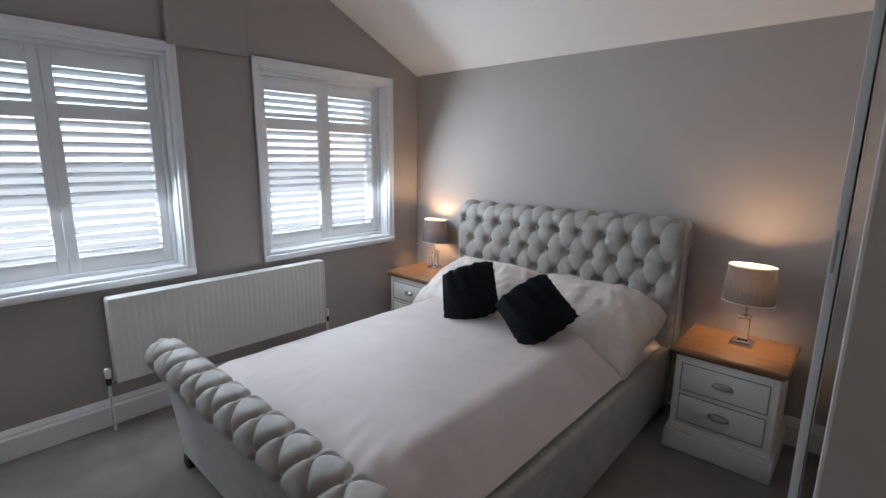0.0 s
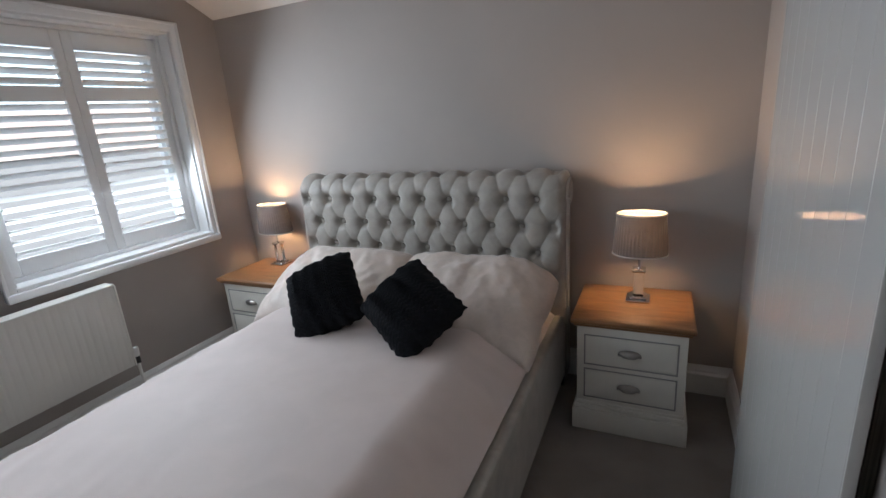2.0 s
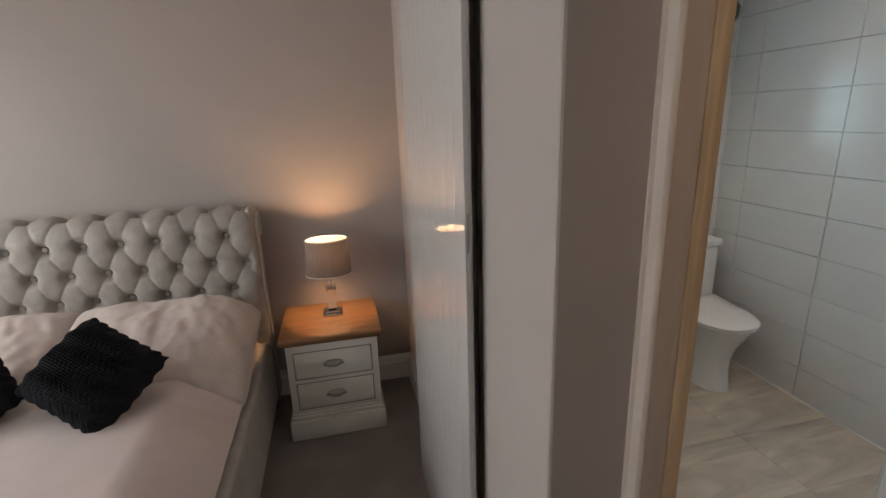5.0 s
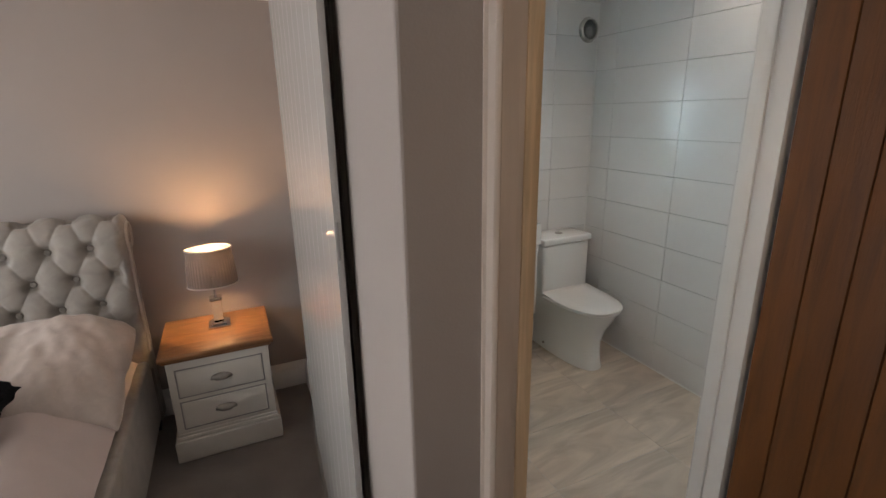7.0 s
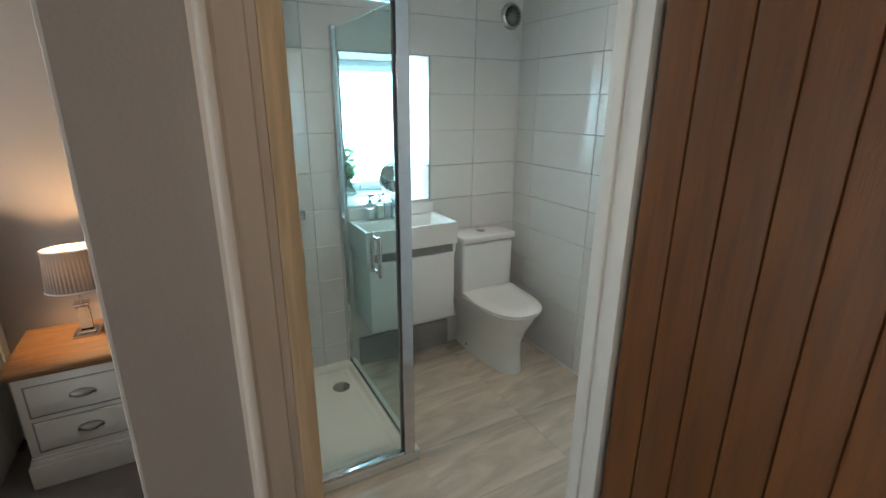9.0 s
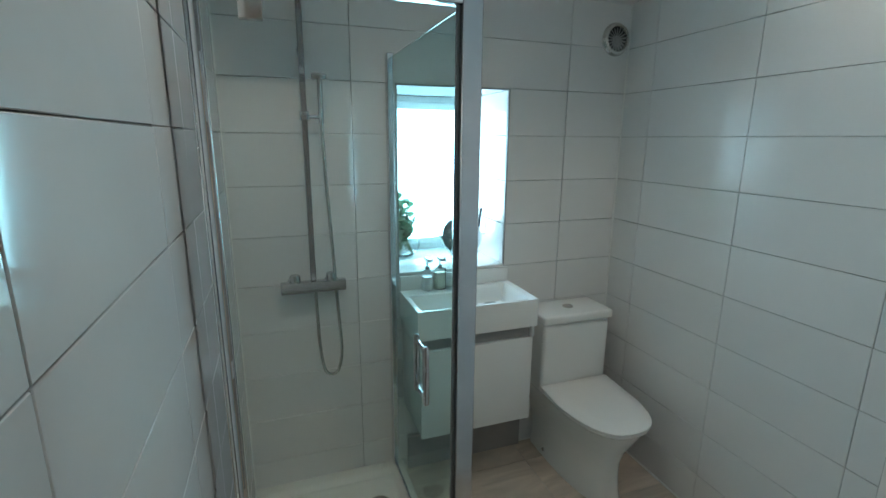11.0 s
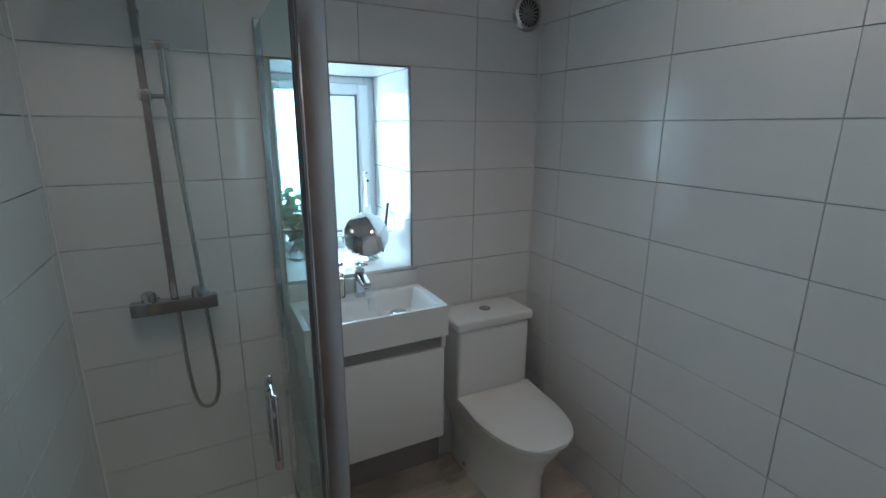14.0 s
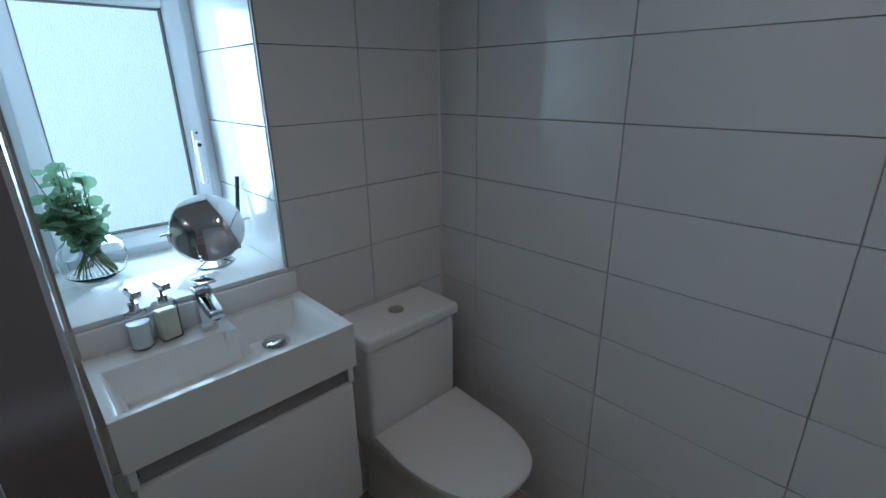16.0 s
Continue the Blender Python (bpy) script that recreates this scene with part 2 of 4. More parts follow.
def tube(points, r, seg=10, bm=None, closed=False):
    """A round bar along a smooth line through the points."""
    pts = [Vector(p) for p in points]
    b = bmesh.new()
    rings = []
    for i, p in enumerate(pts):
        a, c = pts[max(i - 1, 0)], pts[min(i + 1, len(pts) - 1)]
        q = (c - a).to_track_quat("Z", "Y")
        rings.append([b.verts.new(p + q @ Vector((r * math.cos(2 * math.pi * k / seg), r * math.sin(2 * math.pi * k / seg), 0))) for k in range(seg)])
    for a, c in zip(rings, rings[1:]):
        best = min(range(seg), key=lambda s: sum((a[k].co - c[(k + s) % seg].co).length for k in range(0, seg, 3)))
        for k in range(seg):
            b.faces.new((a[k], a[(k + 1) % seg], c[(k + 1 + best) % seg], c[(k + best) % seg]))
    b.faces.new(rings[0])
    b.faces.new(rings[-1])
    return join(bm, b)


def spline(points, n=12):
    """Catmull-Rom points along a line."""
    p = [Vector(q) for q in points]
    p = [2 * p[0] - p[1]] + p + [2 * p[-1] - p[-2]]
    out = []
    for i in range(1, len(p) - 2):
        for k in range(n):
            t = k / n
            out.append(0.5 * (2 * p[i] + (p[i + 1] - p[i - 1]) * t + (2 * p[i - 1] - 5 * p[i] + 4 * p[i + 1] - p[i + 2]) * t * t + (3 * p[i] - p[i - 1] - 3 * p[i + 1] + p[i + 2]) * t ** 3))
    return out + [p[-2]]


def prism(outline, axis, lo, hi, bm=None, bevel=0.0):
    """A flat outline pushed along an axis (0, 1 or 2) from lo to hi; the outline gives the two other axes in order."""
    b = bmesh.new()
    rest = [i for i in range(3) if i != axis]
    rows = []
    for value in (lo, hi):
        row = []
        for u, v in outline:
            co = [0, 0, 0]
            co[axis], co[rest[0]], co[rest[1]] = value, u, v
            row.append(b.verts.new(co))
        rows.append(row)
    n = len(outline)
    for k in range(n):
        b.faces.new((rows[0][k], rows[0][(k + 1) % n], rows[1][(k + 1) % n], rows[1][k]))
    b.faces.new(rows[0])
    b.faces.new(rows[1])
    bmesh.ops.recalc_face_normals(b, faces=b.faces)
    if bevel:
        bmesh.ops.bevel(b, geom=b.edges[:], offset=bevel, segments=2, profile=0.5, affect="EDGES")
    return join(bm, b)


def sheet(fn, nu, nv, bm=None):
    """A grid of points fn(u, v), u and v from 0 to 1."""
    b = bmesh.new()
    g = [[b.verts.new(fn(i / nu, j / nv)) for i in range(nu + 1)] for j in range(nv + 1)]
    for j in range(nv):
        for i in range(nu):
            b.faces.new((g[j][i], g[j][i + 1], g[j + 1][i + 1], g[j + 1][i]))
    return join(bm, b)


def structure(name, bm, mat, label="", parent=None, smooth=False):
    return tagged(part(name, bm, mat, parent, smooth=smooth), label, kind="structure")


# ---- the shell ----
WX, NY, SY, EX = -2.985, 2.90, -0.40, 1.02  # inner faces of the bedroom
BX0, BX1, BY0, BY1 = 0.10, 1.90, 1.036, 2.76  # tiled faces of the bathroom
CX, CY = -0.098, 0.951  # the corner between sliding door and bathroom door
JL, JR, DH = 0.154, 0.834, 2.02  # bathroom doorway
RIDGE, EAVE, SLOPE = 1.25, 2.085, 0.47


def ceiling_at(y):
    return EAVE + SLOPE * min(NY - y, y - SY)


def wall_with_holes(name, axis, at, thick, span, z1, holes, mat, label):
    """An upright wall of boxes round rectangular holes (a, b, z0, z1)."""
    bm = None
    cuts = sorted({span[0], span[1], *[h[0] for h in holes], *[h[1] for h in holes]})
    for a, b in zip(cuts, cuts[1:]):
        levels = [0.0]
        for h in sorted(holes, key=lambda h: h[2]):
            if h[0] <= a + 1e-6 and h[1] >= b - 1e-6:
                levels += [h[2], h[3]]
        levels.append(z1)
        for lo, hi in zip(levels[::2], levels[1::2]):
            if hi - lo > 1e-4:
                p, q = ((at, a, lo), (at + thick, b, hi)) if axis == "x" else ((a, at, lo), (b, at + thick, hi))
                bm = box(p, q, bm=bm)
    return structure(name, bm, mat, label)


W_Z0, W_Z1 = 0.807, 1.982
WINS = [(-0.026, 1.014), (1.527, 2.566)]
wall_with_holes("wall_west", "x", WX - 0.26, 0.26, (SY - 0.2, NY + 0.2), 3.1, [(a, b, W_Z0, W_Z1) for a, b in WINS], M_WALL, "taupe painted gable wall with two shuttered windows")
structure("wall_north", box((WX, NY, 0), (BX0 - 0.03, NY + 0.2, 3.1)), M_WALL, "taupe painted wall behind the upholstered bed")
structure("wall_south", box((WX, SY - 0.2, 0), (EX + 0.2, SY, 3.1)), M_WALL, "taupe painted wall")
structure("wall_east", box((EX, SY, 0), (EX + 0.2, CY + 0.10, 3.1)), M_WALL, "taupe painted wall behind the oak door")
structure("wall_partition", box((-0.045, 1.62, 0), (BX0 - 0.012, NY, 3.1)), M_WALL, "taupe painted partition beside the nightstand")
structure("wall_nib", box((CX, CY, 0), (BX0 - 0.012, 1.305, 3.1), 0.006), M_WALL, "taupe painted wall end with crisp corner")
bm = box((BX0 - 0.012, CY, 0), (JL - 0.02, BY0 - 0.012, 3.1))
box((JR + 0.02, CY, 0), (EX, BY0 - 0.012, 3.1), bm=bm)
box((JL - 0.02, CY, DH + 0.02), (JR + 0.02, BY0 - 0.012, 3.1), bm=bm)
structure("wall_bathroom", bm, M_WALL, "taupe painted wall with the bathroom doorway")
lining = structure("wardrobe_lining", box((-0.02, 1.305, 0), (BX0 - 0.012, 1.62, 3.1)), M_DARK, "dark lining seen in the sliding door gap")
for k in range(5):
    x = -0.022 - 0.012 * k
    part("brush_strip", box((x - 0.006, 1.33 + 0.035 * k, 0), (x + 0.012, 1.345 + 0.035 * k, 2.5)), M_DARK, lining)
structure("floor", box((WX - 0.02, SY - 0.02, -0.12), (EX + 0.02, BY1 + 0.14, -0.004)), M_CARPET, "taupe carpet")
bm = prism([(RIDGE, EAVE + SLOPE * 1.65), (NY + 0.2, EAVE - SLOPE * 0.2), (NY + 0.2, EAVE + 0.15), (RIDGE, EAVE + SLOPE * 1.65 + 0.2)], 0, WX - 0.02, BX0 - 0.02)
prism([(RIDGE, EAVE + SLOPE * 1.65), (RIDGE, EAVE + SLOPE * 1.65 + 0.2), (SY - 0.2, EAVE + 0.15), (SY - 0.2, EAVE - SLOPE * 0.2)], 0, WX - 0.02, EX + 0.2, bm=bm)
prism([(RIDGE, EAVE + SLOPE * 1.65), (RIDGE, EAVE + SLOPE * 1.65 + 0.2), (CY, EAVE + SLOPE * 1.35 + 0.3), (CY, EAVE + SLOPE * 1.35)], 0, BX0 - 0.02, EX + 0.2, bm=bm)
structure("ceiling", bm, M_CEIL, "white sloping ceiling")
# boxed-in purlin end between the windows
structure("boxing", box((WX - 0.01, 1.014, 2.018), (WX + 0.045, 1.45, 2.80), 0.003), M_WALL, "taupe boxed section of wall above the pier")


def skirting(name, runs, m=M_WHITE):
    """Moulded skirting along straight runs; each run is (start, end, inward normal)."""
    bm = None
    prof = [(0, 0), (0.020, 0), (0.020, 0.105), (0.014, 0.116), (0.014, 0.126), (0.007, 0.142), (0.004, 0.150), (0, 0.150)]
    for (x0, y0), (x1, y1), (nx, ny) in runs:
        if abs(x1 - x0) > abs(y1 - y0):
            bm = prism([(y0 + ny * d, z) for d, z in prof], 0, x0, x1, bm=bm)
        else:
            bm = prism([(x0 + nx * d, z) for d, z in prof], 1, y0, y1, bm=bm)
    return structure(name, bm, m, "white moulded skirting board")


skirting("baseboard", [((WX, SY), (WX, NY), (1, 0)), ((WX + 0.02, NY), (-0.045, NY), (0, -1)), ((-0.045, 2.07), (-0.045, NY - 0.02), (-1, 0)), ((WX + 0.02, SY), (EX, SY), (0, 1))])


# ---- shuttered windows ----
def shutter_window(name, y0, y1):
    z0, z1 = W_Z0, W_Z1
    win = structure(name, box((WX - 0.24, y0, z0), (WX - 0.225, y1, z1)), M_PANE, "white framed window behind plantation shutters")
    win.visible_shadow = False
    # moulded casing on the wall, mitred look by stepping
    casing = None
    for a, b in (((y0 - 0.046, z0 - 0.05), (y0, z1 + 0.05)), ((y1, z0 - 0.05), (y1 + 0.046, z1 + 0.05)), ((y0, z1), (y1, z1 + 0.05))):
        casing = box((WX - 0.005, a[0], a[1]), (WX + 0.022, b[0], b[1]), 0.006, bm=casing)
    for a, b in (((y0 - 0.046, z0 - 0.05), (y0 - 0.030, z1 + 0.05)), ((y1 + 0.030, z0 - 0.05), (y1 + 0.046, z1 + 0.05)), ((y0 - 0.03, z1 + 0.034), (y1 + 0.03, z1 + 0.05))):
        casing = box((WX, a[0], a[1]), (WX + 0.030, b[0], b[1]), 0.005, bm=casing)
    part("casing", casing, M_SHUT, win)
    sill = box((WX - 0.12, y0, z0 - 0.012), (WX + 0.02, y1, z0 + 0.008), 0.004)
    box((WX - 0.005, y0 - 0.046, z0 - 0.052), (WX + 0.034, y1 + 0.046, z0 - 0.012), 0.008, bm=sill)
    part("window_sill", sill, M_SHUT, win)
    lining = box((WX - 0.225, y0, z0), (WX, y0 + 0.012, z1))
    box((WX - 0.225, y1 - 0.012, z0), (WX, y1, z1), bm=lining)
    box((WX - 0.225, y0, z1 - 0.012), (WX, y1, z1), bm=lining)
    part("reveal", lining, M_SHUT, win)
    frame_bm = None
    for a, b in (((y0 + 0.012, z0 + 0.008), (y0 + 0.035, z1 - 0.012)), ((y1 - 0.035, z0 + 0.008), (y1 - 0.012, z1 - 0.012)), ((y0 + 0.035, z1 - 0.035), (y1 - 0.035, z1 - 0.012)), ((y0 + 0.035, z0 + 0.008), (y1 - 0.035, z0 + 0.030))):
        frame_bm = box((WX - 0.135, a[0], a[1]), (WX - 0.075, b[0], b[1]), 0.004, bm=frame_bm)
    part("shutter_frame", frame_bm, M_SHUT, win)
    # outer sash of the window itself
    sash = None
    mid = (y0 + y1) / 2
    for a, b in (((y0, z0), (y0 + 0.06, z1)), ((y1 - 0.06, z0), (y1, z1)), ((y0, z1 - 0.06), (y1, z1)), ((y0, z0), (y1, z0 + 0.06))):
        sash = box((WX - 0.222, a[0], a[1]), (WX - 0.185, b[0], b[1]), bm=sash)
    part("window_frame", sash, M_UPVC, win)
    lz0, lz1 = z0 + 0.032, z1 - 0.037
    pane_w = (y1 - y0 - 0.07) / 2
    x0, x1 = WX - 0.118, WX - 0.090
    length = pane_w - 0.096
    section = []
    for k in range(12):
        a = 2 * math.pi * k / 12
        section.append((0.0315 * math.cos(a), 0.0052 * math.sin(a)))
    tilt = radians(24)
    turned = [(u * math.cos(tilt) - v * math.sin(tilt), u * math.sin(tilt) + v * math.cos(tilt)) for u, v in section]
    louvre = mesh_of("louvre", prism(turned, 1, -length / 2, length / 2), M_SHUT)
    for s in range(2):
        a = y0 + 0.035 + s * pane_w
        b = a + pane_w
        bm = None
        for p, q in (((a + 0.001, lz0), (a + 0.047, lz1)), ((b - 0.047, lz0), (b - 0.001, lz1)), ((a + 0.047, lz1 - 0.085), (b - 0.047, lz1)), ((a + 0.047, lz0), (b - 0.047, lz0 + 0.075)), ((a + 0.047, 1.615), (b - 0.047, 1.685))):
            bm = box((x0, p[0], p[1]), (x1, q[0], q[1]), 0.003, bm=bm)
        panel = part("shutter_panel", bm, M_SHUT, win)
        for lo, hi, n in ((1.685, lz1 - 0.085, 4), (lz0 + 0.075, 1.615, 14)):
            step = (hi - lo) / n
            for k in range(n):
                piece("louvre", louvre, panel, ((x0 + x1) / 2, (a + b) / 2, lo + step * (k + 0.5)))
        hinge = rod((x1 + 0.004, (a if s == 0 else b), 1.0), (x1 + 0.004, (a if s == 0 else b), 1.06), 0.005, 8)
        rod((x1 + 0.004, (a if s == 0 else b), 1.80), (x1 + 0.004, (a if s == 0 else b), 1.86), 0.005, 8, bm=hinge)
        part("hinge", hinge, M_SHUT, panel)
    return win


shutter_window("window_1", *WINS[0])
shutter_window("window_2", *WINS[1])

# overcast distance and brick roofs across the street
structure("backdrop", box((-40.0, -60, -6), (-39.8, 60, 30)), glow("overcast_sky", (0.80, 0.93, 1.0), 0.74), "bright overcast sky")
M_ROOF = material("weathered_red_roof", (0.60, 0.47, 0.43), 0.8, vary=0.2, scale=0.8)
M_RENDER = material("white_house_render", (0.44, 0.45, 0.46), 0.85, vary=0.08, scale=0.6)
house = base("house", (-18.5, 4.0, -3.0), 0, "pale rendered terrace with weathered red tiled roof", "house")
part("wall", box((-2.3, -18, 0), (2.3, 18, 4.1)), M_RENDER, house)
part("roof", prism([(2.36, 4.1), (0.0, 5.5), (-2.36, 4.1)], 1, -18.2, 18.2), M_ROOF, house)
structure("ground", box((-60, -60, -3.2), (-4.0, 60, -3.0)), material("street_asphalt", (0.06, 0.06, 0.06), 0.9, vary=0.2, scale=0.5), "grey street far below the windows")


# ---- bedroom: the bed ----
BED_X0, BED_X1 = -2.360, -0.795
PITCH_U, PITCH_V = 0.1525, 0.134
BUTTON_X = -0.042  # the buttoning sits a little off the centre


def tuft(u, v):
    """Depth of deep-buttoned upholstery at u across and v along, 0 at a button and 1 on a cushion's crown."""
    s, t = u / PITCH_U + 0.5 + v / (2 * PITCH_V), u / PITCH_U + 0.5 - v / (2 * PITCH_V)
    ds, dt = s - round(s), t - round(t)
    a, b = abs(math.sin(math.pi * s)), abs(math.sin(math.pi * t))
    du, dv = (ds + dt) * PITCH_U / 2, (ds - dt) * PITCH_V
    hole = math.exp(-(du * du + dv * dv) / 0.027 ** 2)
    crease = max((1 - a) ** 9, (1 - b) ** 9)
    return max(0.0, 0.80 + 0.20 * (a * b) ** 0.6 - 0.07 * crease - 1.05 * hole)


def bed():
    root = base("sleigh_bed", ((BED_X0 + BED_X1) / 2, 1.7, 0), 0, "silver-grey velvet buttoned sleigh bed on taupe carpet", "bed")
    w = (BED_X1 - BED_X0) / 2
    # headboard: flat front rising into a scroll that rolls back to the wall
    yf, yc, zc, r = 1.060, 1.118, 1.018, 0.072
    flat, start = 0.70, 0.36

    def profile(d):
        if d < zc - start:
            return (yf - 0.012 * (d / (zc - start)), start + d), (-1.0, 0.0)
        a = (d - (zc - start)) / r
        return (yc - r * math.cos(a), zc + r * math.sin(a)), (-math.cos(a), math.sin(a))

    total = (zc - start) + r * math.pi * 1.15
    v0 = (zc - start) - 0.023

    def front(u, v):
        x, d = -w + 2 * w * u, v * total
        (y, z), (ny, nz) = profile(d)
        edge = min(1.0, (w - abs(x)) / 0.035)
        band = max(0.0, min(1.0, (d - (v0 - 2.9 * PITCH_V)) / 0.05))
        h = 0.043 * tuft(x - BUTTON_X, d - v0) * band + 0.028 * (1 - band)
        h *= math.sqrt(max(0.0, edge * (2 - edge)))
        return Vector((x, y + ny * h, z + nz * h))

    part("headboard", sheet(front, 340, 150), M_VELVET, root)
    for sx in (-1, 1):
        out = [(yf + 0.004, start - 0.3), (yf - 0.010, zc)]
        for k in range(1, 13):
            a = math.pi * 1.15 * k / 12
            out.append((yc - (r + 0.002) * math.cos(a), zc + (r + 0.002) * math.sin(a)))
        out += [(1.145, zc - 0.08), (1.155, start - 0.3)]
        part("headboard_side", prism(out, 0, sx * w - 0.02 * (sx > 0), sx * w + 0.02 * (sx < 0)), M_VELVET, root)
        cord = []
        for k in range(40):
            a = -0.6 + k * 0.16
            q = (r + 0.004) * (1 - 0.011 * k)
            cord.append((sx * (w + 0.004), yc - q * math.cos(a), zc + q * math.sin(a)))
        part("piping", tube([(sx * (w + 0.004), yf - 0.006, 0.45), (sx * (w + 0.004), yf - 0.016, 0.75)] + cord, 0.0055, 8), M_VSEAM, root)
    part("headboard_back", box((-w + 0.01, 1.085, 0.04), (w - 0.01, 1.15, zc - 0.02)), M_VELVET, root)
    button = mesh_of("button", lathe([(0, -0.006), (0.013, -0.004), (0.014, 0.001), (0.010, 0.006), (0, 0.008)], 14), M_VELVET)
    for row in range(-3, 3):
        d = v0 + row * PITCH_V
        (y, z), (ny, nz) = profile(d)
        n = int(w / PITCH_U) + 1
        for k in range(-n, n + 1):
            x = (k + (0.0 if row % 2 else 0.5)) * PITCH_U + BUTTON_X
            if -w + 0.03 < x < w - 0.10 and d < total:
                ob = piece("button", button, root, (x, y + ny * 0.001, z + nz * 0.001))
                ob.rotation_euler = (math.atan2(-ny, nz), 0, 0)
    # footboard: a padded roll on a leaning panel
    fy, fz, fr = 0.672 - 1.7, 0.572, 0.082

    def roll(u, v):
        x = -w + 2 * w * u
        a = radians(-60) + v * radians(300)
        arc = (a - radians(90)) * fr
        end = min(1.0, (w - abs(x)) / 0.06)
        h = fr * (0.72 + 0.28 * math.sqrt(max(0, end * (2 - end)))) - 0.022 * (1 - tuft_roll(x, arc))
        return Vector((x, fy + h * math.cos(a), fz + h * math.sin(a)))

    def tuft_roll(u, v):
        s, t = u / 0.149 + v / 0.26, u / 0.149 - v / 0.26
        a, b = abs(math.sin(math.pi * s)), abs(math.sin(math.pi * t))
        return (1 - (1 - a) ** 3) * (1 - (1 - b) ** 3)

    part("footboard_roll", sheet(roll, 300, 72), M_VELVET, root)
    for sx in (-1, 1):
        part("roll_end", lathe([(0, 0.012), (0.03, 0.011), (0.052, 0.004), (0.060, -0.01)], 28), M_VELVET, root, m=pose(sx * (w - 0.004), fy, fz, 0, 90 * sx, 0))
    b2 = mesh_of("button", lathe([(0, -0.004), (0.012, -0.003), (0.012, 0.002), (0, 0.006)], 14), M_VELVET)
    for k in range(-5, 6):
        for arc_n in (-1, 0, 1):
            x = (k + (0.5 if arc_n else 0.0)) * 0.149
            a = radians(90) + arc_n * 0.13 / fr
            if abs(x) < w - 0.05:
                ob = piece("button", b2, root, (x, fy + (fr - 0.020) * math.cos(a), fz + (fr - 0.020) * math.sin(a)))
                ob.rotation_euler = (a - math.pi / 2, 0, 0)
    lean = [(fy + 0.01, 0.54), (fy - 0.025, 0.50), (fy + 0.005, 0.34), (fy + 0.035, 0.10), (fy + 0.040, 0.04), (fy + 0.10, 0.04), (fy + 0.10, 0.54)]
    part("footboard", prism(lean, 0, -w + 0.012, w - 0.012, bevel=0.006), M_VELVET, root)
    for sx in (-1, 1):
        lo, hi = sorted((sx * (w - 0.012), sx * (w - 0.085)))
        part("side_rail", box((lo, fy + 0.09, 0.05), (hi, yf + 0.02, 0.408), 0.02, 3), M_VELVET, root)
        for yy in (fy + 0.06, yf + 0.03):
            part("leg", box((sx * (w - 0.05) - 0.03, yy - 0.03, -0.004), (sx * (w - 0.05) + 0.03, yy + 0.03, 0.052), 0.004), M_BLACK, root)
    return root


bed()


def wrinkle(p, s, k):
    return noise.noise(Vector((p[0] * s, p[1] * s, k)))


def bedding():
    """Mattress with its blush cover tucked inside the rails."""
    x0, x1, y0, y1 = BED_X0 + 0.09, BED_X1 - 0.045, 0.762, 2.73
    root = base("mattress", ((x0 + x1) / 2, (y0 + y1) / 2, 0.05), 0, "mattress under a smooth blush satin fitted cover", "bedding")
    w, l = (x1 - x0) / 2, (y1 - y0) / 2

    def top(u, v):
        x, y = w * (2 * u - 1), l * (2 * v - 1)
        ex, ey = max(0.0, (abs(x) - (w - 0.24)) / 0.24), max(0.0, (abs(y) - (l - 0.10)) / 0.10)
        drop = 0.135 * min(1, ex) ** 1.45 + 0.05 * (1 - math.sqrt(max(0.0, 1 - min(1, ey) ** 2.3)))
        z = 0.515 + 0.010 * (1 - (x / w) ** 2) - drop
        z += 0.0035 * wrinkle((x, y), 2.2, 0.0) + 0.0022 * wrinkle((x * 0.35 + y, x - y * 0.2), 11, 3.0)
        z += 0.004 * ex * wrinkle((x * 2, y * 0.9), 7, 5.0)
        ridge = (abs(x) - (w - 0.205) + 0.008 * wrinkle((0, y), 3, 1.0)) / 0.013
        z += 0.0012 * math.exp(-ridge * ridge)
        z += 0.0050 * ex * (1 - ex) * 4 * wrinkle((x * 0.6 + y * 0.25, y * 5.5), 3.2, 12.0)
        head = max(0.0, min(1.0, (y - 0.25) / 0.4))
        z += 0.007 * head * wrinkle((x * 1.2 - y * 1.5, x * 0.9 + y * 0.8), 7.5, 21.0)
        near = max(0.0, 1 - (y + l) / 0.45)
        z += 0.006 * near * wrinkle((x * 3 + y, y * 0.8), 9, 8.0)
        return Vector((x, y, z))

    part("cover", sheet(top, 120, 150), M_SATIN, root)
    part("mattress_core", box((-w + 0.02, -l + 0.02, 0.10), (w - 0.02, l - 0.02, 0.38), 0.03), M_SATIN, root)
    return root


bedding()


def pillow_mesh(w, h, d, seed, power=0.42, wrinkles=0.006):
    """A stuffed cushion: w wide, h high, d thick, pinched corners."""
    bm = None
    for side in (-1, 1):
        def face(u, v):
            a, b = 2 * u - 1, 2 * v - 1
            puff = max(0.0, (1 - abs(a) ** 3) * (1 - abs(b) ** 3)) ** power
            pinch = 1 - 0.07 * (b * b) * (1 - abs(a))
            pinch2 = 1 - 0.07 * (a * a) * (1 - abs(b))
            x, z = a * w / 2 * pinch2 * math.sqrt(1 - 0.10 * b ** 4), b * h / 2 * pinch * math.sqrt(1 - 0.10 * a ** 4)
            n = wrinkles * puff * (noise.noise(Vector((x * 9, z * 9, seed))) + 0.5 * noise.noise(Vector((x * 24, z * 20, seed + 4))))
            return Vector((x, side * (d / 2 * puff + n), z))
        bm = sheet(face, 72, 64, bm)
    bmesh.ops.remove_doubles(bm, verts=bm.verts, dist=1e-4)
    return bm


